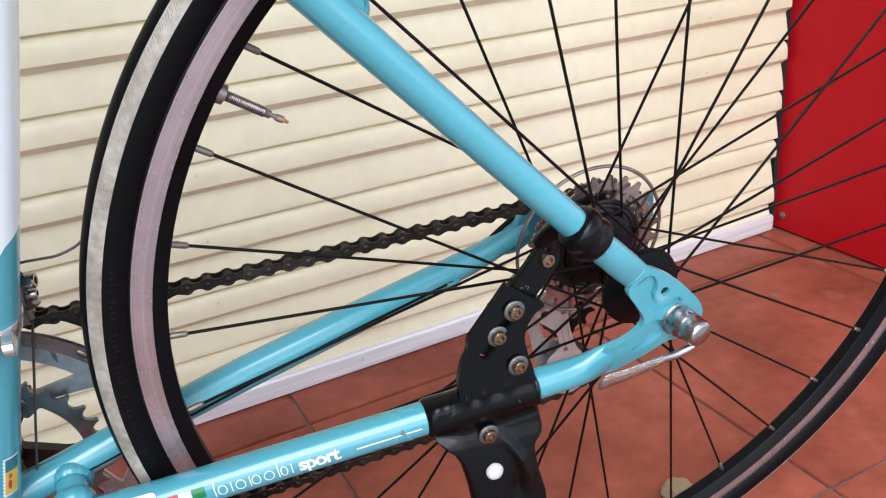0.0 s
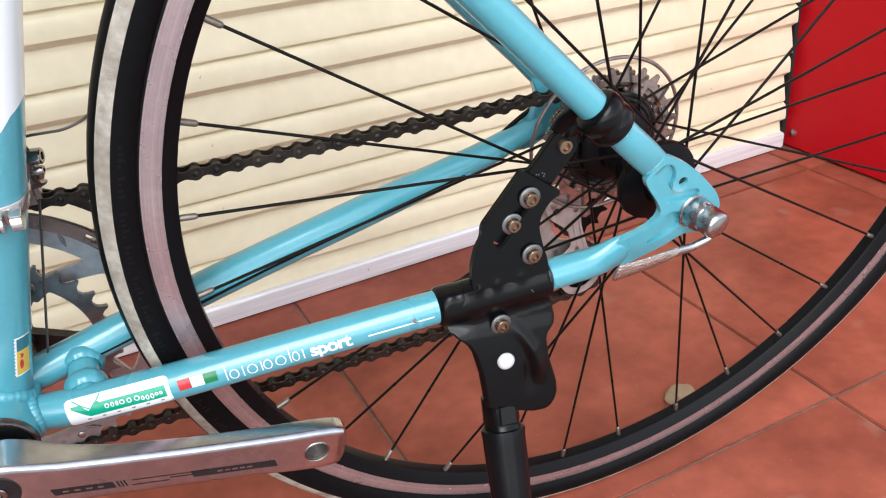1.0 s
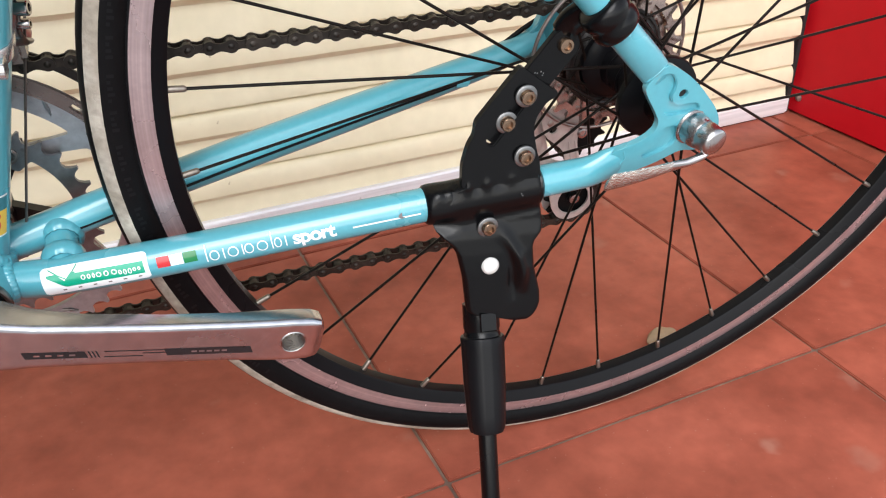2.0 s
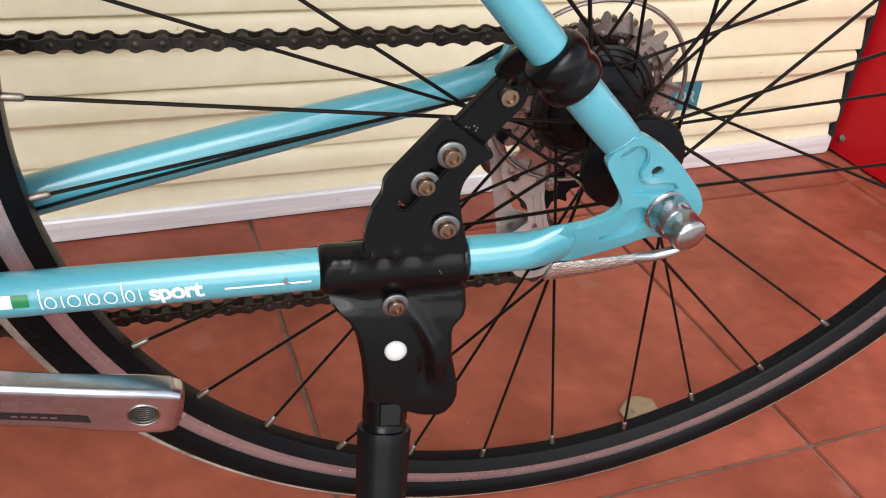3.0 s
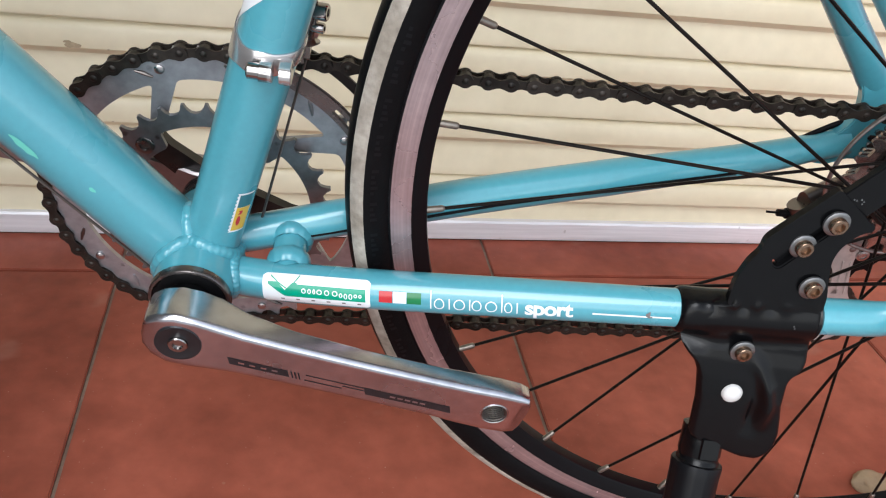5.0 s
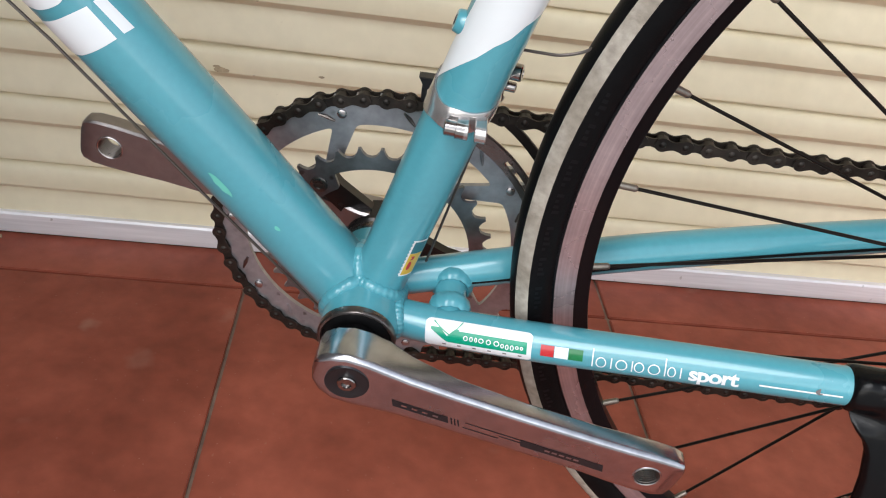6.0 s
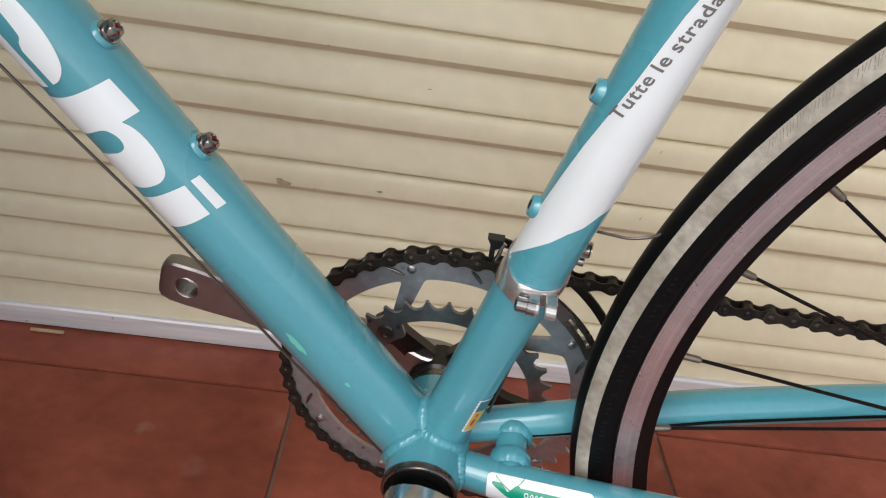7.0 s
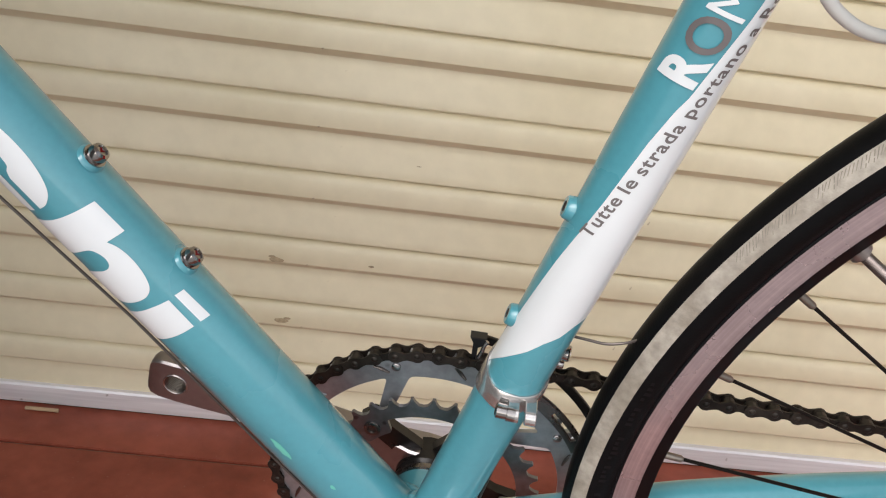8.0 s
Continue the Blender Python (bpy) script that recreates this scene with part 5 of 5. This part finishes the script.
def loop_mark(b, s0, s1, p0, p1, thick):
    """A plain oval outline on the stay."""
    cs, cp, rs, rp = (s0 + s1) / 2, (p0 + p1) / 2, (s1 - s0) / 2, (p1 - p0) / 2
    k = 0.19 * rp                                        # the half height in millimetres
    rows = []
    for i in range(20):
        a = 2 * math.pi * i / 20
        rows.append([b.verts.new(cw.at(cs + rs * f * math.cos(a), cp + rp * g * math.sin(a))) for f, g in ((1, 1), (1 - thick / rs, 1 - thick / k))])
    for i in range(20):
        (a0, a1), (b0, b1) = rows[i], rows[(i + 1) % 20]
        b.faces.new((a0, b0, b1, a1))


# the bird-like mark: a white notch and two dark curved strokes over the green
cw.lift = 0.55
bm = bmesh.new()
cw.patch(bm, lambda s: 22 + 24 * abs(s - 4.5) / 4.5 if s < 9.2 else 45, lambda s: 46, 0, 9, 18, 4)
part("sticker_mark", bm, WHITE_DECAL, stay_l)
cw.lift = 0.7
bm = bmesh.new()
cw.patch(bm, lambda s: 58 - 4.5 * (s + 3.5) + 0.1 * (s + 3.5) ** 2, lambda s: 62 - 4.5 * (s + 3.5) + 0.1 * (s + 3.5) ** 2, -3.5, 5.5, 12, 2)
cw.patch(bm, lambda s: 20 + 3.4 * (s - 5) + 0.3 * (s - 5) ** 2, lambda s: 24 + 3.6 * (s - 5) + 0.3 * (s - 5) ** 2, 5, 12.5, 12, 2)
part("sticker_mark", bm, GREEN_DECAL, stay_l, "dark curved strokes")
cw.lift = 0.55
bm = bmesh.new()
for s0, s1, p0, p1 in ((13.6, 16.2, 16, 31), (17, 19, 16, 31), (19.8, 21.4, 16, 31), (22, 25, 16, 31), (26.2, 29, 15, 31), (30.4, 33.6, 15, 31), (34.2, 36.2, 12, 26), (36.8, 38.8, 9, 26), (39.4, 41.6, 9, 26), (42.2, 44.2, 15, 26), (44.8, 46.6, 15, 26)):
    loop_mark(bm, s0, s1, p0, p1, 0.55)
part("sticker_print", bm, WHITE_DECAL, stay_l)
cw.lift = 0.3
for s0, s1, mat in ((55.8, 62.9, FLAG_RED), (63.2, 70.4, WHITE_DECAL), (70.7, 78.2, FLAG_GREEN)):
    bm = bmesh.new()
    cw.patch(bm, lambda t: 8, lambda t: 41, s0, s1, 3, 6)
    part("flag_patch", bm, mat, stay_l)
# Brand word as plain ovals and bars of its size; the second word can be read
for s0, s1, p0, p1 in ((82.9, 83.8, -4, 50), (85.0, 90.6, -4, 30), (92.7, 93.6, -4, 30), (95.4, 101.6, -4, 30), (103.6, 104.5, -4, 30), (105.0, 110.4, -4, 30), (112.2, 118.6, -4, 30), (120.6, 121.5, -4, 50), (122.2, 126.6, -4, 30), (128.6, 129.5, -4, 30)):
    bm = bmesh.new()
    if s1 - s0 < 1:
        cw.patch(bm, lambda t: p0, lambda t: p1, s0 + 0.15, s1 - 0.1, 1, 8)
    else:
        loop_mark(bm, s0, s1, p0, p1, 0.62)
    part("brand_mark", bm, WHITE_DECAL, stay_l)
bm = bmesh.new()
src = lettering("sport", 12.4, bold=0.36, space=0.92)
cw.flat(bm, src, 133.0, -4.0, 1.0, 0.3)
part("model_text", bm, WHITE_DECAL, stay_l)
bm = bmesh.new()
cw.patch(bm, lambda t: 9.5, lambda t: 14.5, 168, 208, 10, 2)
part("pinstripe", bm, WHITE_DECAL, stay_l)

cw.lift = 0.35
bm = bmesh.new()
cw.patch(bm, lambda t: 13 - 3 * (t - 195), lambda t: 20 + 4 * (t - 195), 195, 197.2, 3, 2)
cw.patch(bm, lambda t: 9, lambda t: 13, 197, 198.4, 2, 2)
part("paint_chip", bm, GREY_DECAL, stay_l)

# Crank print: plain dark bars on the outer face
def crank_point(u, v, lift):
    yo = np.interp(u, [6, 30, 55, 95, 135, 152], [69, 69.6, 70.4, 71.6, 72.6, 73.4]) + lift
    return BB + L_DIR * u + up_l * v + out_l * yo


def crank_bar(bm, u0, u1, v0, v1, skew=0.0):
    n = 8
    lo = [bm.verts.new(crank_point(u0 + (u1 - u0) * i / n, v0, 0.15)) for i in range(n + 1)]
    hi = [bm.verts.new(crank_point(u0 + (u1 - u0) * i / n + skew, v1, 0.15)) for i in range(n + 1)]
    for i in range(n):
        bm.faces.new((lo[i], lo[i + 1], hi[i + 1], hi[i]))


PRINT = [(27, 58, -6.8, -2.2, -2), (59.5, 60.3, -6.8, -2.2, -2), (61.4, 62.2, -6.8, -2.2, -2), (63.3, 64.1, -6.8, -2.2, -2), (66, 99, -2.9, -2.4, 0), (66, 86, -6.8, -6.3, 0), (86, 99, -4.9, -4.4, 0), (99, 147, -7.0, -2.0, -2)]
for bar in PRINT:
    bm = bmesh.new()
    crank_bar(bm, *bar)
    part("crank_print", bm, BLACK_DECAL, crank_l)
for u in [31 + 5.8 * i for i in range(4)] + [112 + 4.2 * i for i in range(5)]:
    bm = bmesh.new()
    crank_bar(bm, u, u + 3, -5.1, -3.9)
    for v in bm.verts:
        v.co += out_l * 0.12
    part("crank_print", bm, ALU_FACE, crank_l)

# ---- the stand on the chain stay ----
SL, ZR, YAW = 0.21, -4.0, -0.14


def face_y(z, lift=0.0):
    return -63.5 + SL * (z - ZR) - lift


stand = None
bm = bmesh.new()
rings = []
for x in np.linspace(-162.0, -92.5, 46).tolist():
    r = float(np.interp(x, [-162, -160.5, -158, -152, -146, -140, -100, -96, -94, -92.5], [10.2, 11.9, 12.4, 12.2, 11.9, 12.0, 12.0, 11.8, 12.4, 10.6]))
    c = Vector((x, float(np.interp(x, [-181, -110, -73], [-48.1, -58.1, -62.5])) - 0.5, float(np.interp(x, [-181, -110, -73], [-40.2, -31.2, -26.5]))))
    ring = []
    for t in (2 * math.pi * i / 44 for i in range(44)):
        b = sum(h * math.exp(-((x - xc) / w) ** 2) for xc, w, h in ((-155, 4.5, 1.8), (-148, 2.5, 1.6)))
        b *= math.exp(-((t - 0.95) / 0.33) ** 2)
        ring.append(c + (r + b) * Vector((0, -math.cos(t), math.sin(t))))
    rings.append(ring)
loft(bm, rings)
stand = bike("stand", bm, STAND, "black metal kickstand clamped round the chain stay", 60)
bm = bmesh.new()
upper = round_poly([(-142.5, -22), (-141.8, -8), (-138, 4), (-134.2, 9.5), (-133.6, 16.5), (-107.5, 46.5), (-103.5, 43.4), (-89.2, 32.4), (-86.6, 31.6), (-86.2, 28.8), (-92.5, 25.5), (-98.5, 17), (-100, 10), (-98, -2), (-96, -9), (-95.5, -18)], 3, 4)
slot = round_poly([(-128.2, 5.2), (-124.0, 1.8), (-99.4, 31.6), (-103.6, 35)], 2.6, 3)
plate(bm, upper, -63.5, -59.5, [slot[::-1]], bevel=0.7, slope=SL, zref=ZR, rim=1.5)
for v in bm.verts:
    v.co.y += YAW * (v.co.x + 115)
part("upper_plate", bm, STAND, stand)
bm = bmesh.new()
d = Vector((0.67, 0.74))
n2 = Vector((-0.74, 0.67))
a0, a1 = Vector((-125.4, 4.4)), Vector((-80.8, 53.5))
armo = [a0 + n2 * 9.2, a0 - n2 * 9.2, *[a1 + 9.6 * (math.cos(t) * d - math.sin(t) * n2) for t in np.linspace(radians(80), radians(-80), 9)]]
plate(bm, [tuple(p) for p in armo], -58.2, -54.2, bevel=0.8, slope=0.13, zref=ZR)
part("upper_arm", bm, STAND, stand)
# One pressed sheet runs from the plate over the stay and down to the housing's round lower lobe
def edge(table, z):
    return float(np.interp(-z, [-r[0] for r in table], [r[1] for r in table]))


LEFT = [(2, -134), (-4, -138), (-9, -140.2), (-21, -141.4), (-24, -146), (-27.5, -153), (-32, -157.5), (-45, -158.4), (-50, -157), (-54, -153.4), (-58, -149), (-64, -146), (-80, -143.2), (-102, -141.6), (-104.5, -139.6), (-106, -134), (-107.6, -127), (-109.6, -120), (-111.6, -114), (-112.8, -107)]
RIGHT = [(2, -99), (-9, -96.6), (-18, -95), (-36, -93.2), (-50, -92.4), (-54, -93.4), (-59, -98), (-63, -99.4), (-76, -99), (-84, -97.2), (-94, -95.2), (-101, -95.0), (-105.5, -96.4), (-109, -98.8), (-111.6, -102), (-112.8, -105.5)]


def soft_front(a, b, k=0.55):
    """The nearer of two depths, with a soft bend between them."""
    m = min(a, b)
    return m - math.log(math.exp(-k * (a - m)) + math.exp(-k * (b - m))) / k + 0.5


def pressed(x, z):
    """Depth of the sheet's outer face."""
    cy, cz = float(np.interp(x, [-181, -110, -73], [-48.1, -58.1, -62.5])) - 0.6, float(np.interp(x, [-181, -110, -73], [-40.2, -31.2, -26.5]))
    top = face_y(z) + YAW * (x + 115) + float(np.interp(-z, [-2, 3, 8], [0.7, 0.15, -0.1]))
    back = edge([(-36, 3.4), (-46, 2.0), (-54, -0.4), (-64, -2.2), (-74, -3.0), (-114, -3.0)], z)
    low = face_y(z) + YAW * (x + 115) + back
    s = min(max((cz + 4 - z) / 8, 0), 1)
    s = s * s * (3 - 2 * s)
    flat = top + (low - top) * s
    if x < -143:                                         # the collar stands free of the plate here
        flat += 0.6 * (-143 - x) * min(max((z + 52) / 8, 0), 1)
    r = 12.55 - 0.04 * max(0, -147 - x) ** 1.4
    reach = r ** 2 - (z - cz) ** 2
    y = soft_front(flat, cy - math.sqrt(reach)) if reach > 0.5 else flat
    dent = sum(h * math.exp(-((x - xc) / w) ** 2) for xc, w, h in ((-138.5, 2.2, 1.1), (-127.5, 2.6, 1.3), (-113, 3.4, 1.0), (-133, 2.4, -1.0), (-120, 3.0, -0.9)))
    y -= dent * math.exp(-((z - cz - 13) / 3.2) ** 2)
    # the curved ridge and the hollow beside it
    rx = edge([(-20, -124), (-46, -121), (-56, -115), (-64, -110.5), (-74, -107.6), (-90, -107.4), (-117, -107.4)], z)
    amp = edge([(-20, 0), (-46, 0), (-54, 1.6), (-66, 4.2), (-78, 4.0), (-86, 1.6), (-92, 0), (-117, 0)], z)
    sink = edge([(-20, 0), (-56, 0), (-70, 1.6), (-86, 3.0), (-92, 1.6), (-98, 0), (-117, 0)], z)
    return y - amp * math.exp(-((x - rx) / 3.6) ** 2) + sink * math.exp(-((x - rx + 5.5) / 2.8) ** 2)


bm = bmesh.new()
rings = []
for z in np.linspace(2, -112.8, 92).tolist():
    xl, xr = edge(LEFT, z), edge(RIGHT, z)
    front = []
    for i in range(49):
        x = xl + (xr - xl) * (0.5 - 0.5 * math.cos(math.pi * i / 48))
        el, er = x - xl, xr - x
        fall = 2.6 * (1 - min(er / 2.6, 1)) ** 2
        fall += 2.6 * (1 - min(el / 2.6, 1)) ** 2 if z < -50 or z > -22 else 0
        fall += 2.0 * max(0, (-110.4 - z) / 2.4) ** 2
        dy = pressed(x, z) + fall
        front.append((x, dy, z))
    rings.append(front + [(x, y + 3.0, z) for x, y, z in front[::-1]])
loft(bm, rings)
part("pressed_sheet", bm, STAND, stand, smooth=60)
bm = bmesh.new()
for x, z in ((-98, 40.4), (-96.6, 40.0), (-94.3, 40.6), (-93.4, 38.4), (-92.9, 39.6), (-107.5, -27), (-106.8, -28.2)):
    lathe(bm, (x, (-58.3 + 0.13 * (z + 4)) if z > 0 else pressed(x, z) + 0.15, z), (0, -1, 0.2), [(0, 0.5), (0.25, 0.4), (0.3, 0)], 6)
tagged(part("paint_chips", bm, WASHER, stand), kind="stuff")
# Band round the seat stay
ss_c, ss_d = Vector((-64.8, -64.6, 75)), (Vector(SS_NEAR[4]) - Vector(SS_NEAR[3])).normalized()
bm = bmesh.new()
lathe(bm, ss_c - ss_d * 11, ss_d, [(0, 10), (0.3, 11.6), (1.2, 12.8), (3, 13.6), (5.5, 13.9), (8, 13.5), (9.6, 12.9), (11, 13.2), (13, 13.9), (15.5, 14.1), (18, 13.7), (19.8, 12.8), (21, 11.6), (21.8, 10)], 40)
part("stay_band", bm, STAND, stand, "black clamp band on the seat stay", 70)
bm = bmesh.new()
tube(bm, smooth_line([(-78, -45, 60), (-75, -48, 67), (-69, -55, 75)], 4), [9, 10, 11], 14, squash=0.6)
part("band_ear", bm, STAND, stand)
bolt_me = washer_me = None
for x, z, tip in ((-105.0, 30.4, 0.6), (-115.5, 15.2, -1.4), (-105.7, -4.4, 0.6), (-127.2, -47.6, 0)):
    y = face_y(z) + YAW * (x + 115) - tip if z > -40 else pressed(x, z) - 0.3
    if bolt_me is None:
        bm = bmesh.new()
        lathe(bm, (0, 0, 0), (0, -1, 0.1), [(0, 6.5), (1.2, 6.5), (1.5, 6.1), (1.6, 4.0)], 24)
        wo = part("washer", bm, WASHER, stand, "zinc washer")
        bm = bmesh.new()
        lathe(bm, (0, 0, 0), (0, -1, 0.1), [(0.6, 4.3), (3.9, 4.3), (4.5, 3.8), (4.6, 2.5), (2.6, 2.2), (2.6, 0)], 24)
        bo = part("socket_bolt", bm, BOLT, stand, "yellowed hex socket bolt")
        bolt_me, washer_me = bo.data, wo.data
    else:
        bo, wo = new("socket_bolt", bolt_me), new("washer", washer_me)
        bo.parent = wo.parent = stand
    bo.location = wo.location = (x * MM, y * MM, z * MM)
bm = bmesh.new()
lathe(bm, (-80.2, -49.4, 53.8), (0, -1, 0.1), [(-4, 4.3), (3.4, 4.3), (4.0, 3.9), (4.1, 2.5), (2.2, 2.2), (2.2, 0)], 24)
part("socket_bolt", bm, BOLT, stand)
bm = bmesh.new()
lathe(bm, (-127.2, pressed(-127.2, -71.2) + 0.6, -71.2), (0, -1, 0.2), [(0, 5.6), (1.4, 5.5), (2.8, 4.4), (3.6, 2.4), (3.9, 0)], 24)
part("rivet", bm, WHITE_PLASTIC, stand, "white domed plastic rivet")
LEG0, LEG1 = Vector((-127.2, -62, -88.8)), Vector((-133.2, -94, -138.8))
ld = (LEG1 - LEG0).normalized()
bm = bmesh.new()
lathe(bm, LEG0 - ld * 4, ld, [(24, 9), (24.5, 11.6), (40, 11.8), (41, 11.3), (43, 11.3), (44, 11.9), (54, 11.9)], 32)
part("leg_socket", bm, STAND, stand)
bm = bmesh.new()
front = (Vector((0, -1, 0)) - Vector((0, -1, 0)).dot(ld) * ld).normalized()
side = ld.cross(front)
rings = []
for dd, kk in ((8, 1), (11.4, 1), (12.0, 0.92)):
    rings.append([LEG0 + ld * (31 + u * kk) + front * dd + side * w * kk for u, w in ((-6, -5.5), (6, -5.5), (6, 5.5), (-6, 5.5))])
loft(bm, rings)
part("socket_flat", bm, STAND, stand)
bm = bmesh.new()
a, s, t = basis(ld)
rings = []
for u, r in ((41, 11.8), (41.5, 13.8), (43, 14.2), (48, 13.8), (70, 13.6), (92, 12.6), (101, 12.0), (104, 11.0), (105, 8.0)):
    ring = []
    for i in range(40):
        k = 2 * math.pi * i / 40
        g = r - (0.7 if i % 8 == 0 else 0) + (0.15 if i % 8 in (1, 7) else 0)
        ring.append(LEG0 + ld * u + g * (math.cos(k) * s + math.sin(k) * t))
    rings.append(ring)
loft(bm, rings)
part("sleeve", bm, SLEEVE, stand, "ribbed black plastic sleeve")
foot_s = (LEG0.z + 318) / -ld.z
bm = bmesh.new()
lathe(bm, LEG0, ld, [(103, 6.0), (foot_s * 1.0, 6.0), (foot_s + 2, 4.4)], 20)
part("leg", bm, STAND, stand)
bm = bmesh.new()
lathe(bm, LEG0 + ld * (foot_s - 12), ld, [(0, 8), (1, 9), (16, 11), (18, 9.5)], 20)
part("rubber_foot", bm, RUBBER, stand)

# ---- small things on the floor and shutter ----
bm = bmesh.new()
bmesh.ops.create_icosphere(bm, subdivisions=4, radius=1)
for v in bm.verts:
    n = noise.noise(v.co * 1.3 + Vector((3, 1, 7))) * 0.28 + noise.noise(v.co * 4.1) * 0.08
    v.co = Vector((v.co.x * 17.5, v.co.y * 12, max(v.co.z, -0.55) * 9)) * (1 + n)
stone = tagged(part("stone", bm, STONE, move=(140, 106, 4.6)), "small rough beige stone lying on the tiled floor", "stone")
bm = bmesh.new()
tube(bm, [(-892, 384, 2.6), (-855, 388, 2.6)], 2.2, 8)
stick = tagged(part("wood_stick", bm, WOOD), "small pale wooden stick beside the shutter rail", "stick")
bm = bmesh.new()
box(bm, (392, SHUTTER_Y * 1000 - 4.6, 93), (462, SHUTTER_Y * 1000 - 3.9, 131))
sticker = tagged(part("shutter_sticker", bm, TEAL_STICKER), "dark teal sticker with white letters on the shutter", "sticker")
bm = lettering("OR", 22, bold=0.4)
for v in bm.verts:
    v.co = Vector((424 + v.co.x * 1.0, SHUTTER_Y * 1000 - 5.0, 104 + v.co.y))
part("sticker_text", bm, FADED_PRINT, sticker)
placed(sticker, TURN_S)

# ---- floor tiles, one by one ----
TSX, TSY, GAP = 407.0, 401.0, 3.5
b = bmesh.new()
box(b, (GAP / 2, GAP / 2, -8), (TSX - GAP / 2, TSY - GAP / 2, 0), 1.1)
tile_me = None
for i in range(-3, 4):
    for j in range(-2, 2):
        x, y = -128.4 + TSX * i, 415.5 + TSY * j
        if tile_me is None:
            o = part("tile", b, TILE, floor, smooth=30)
            tile_me = o.data
        else:
            o = new("tile", tile_me)
            o.parent = floor
        o.location = (x * MM, y * MM, 0)
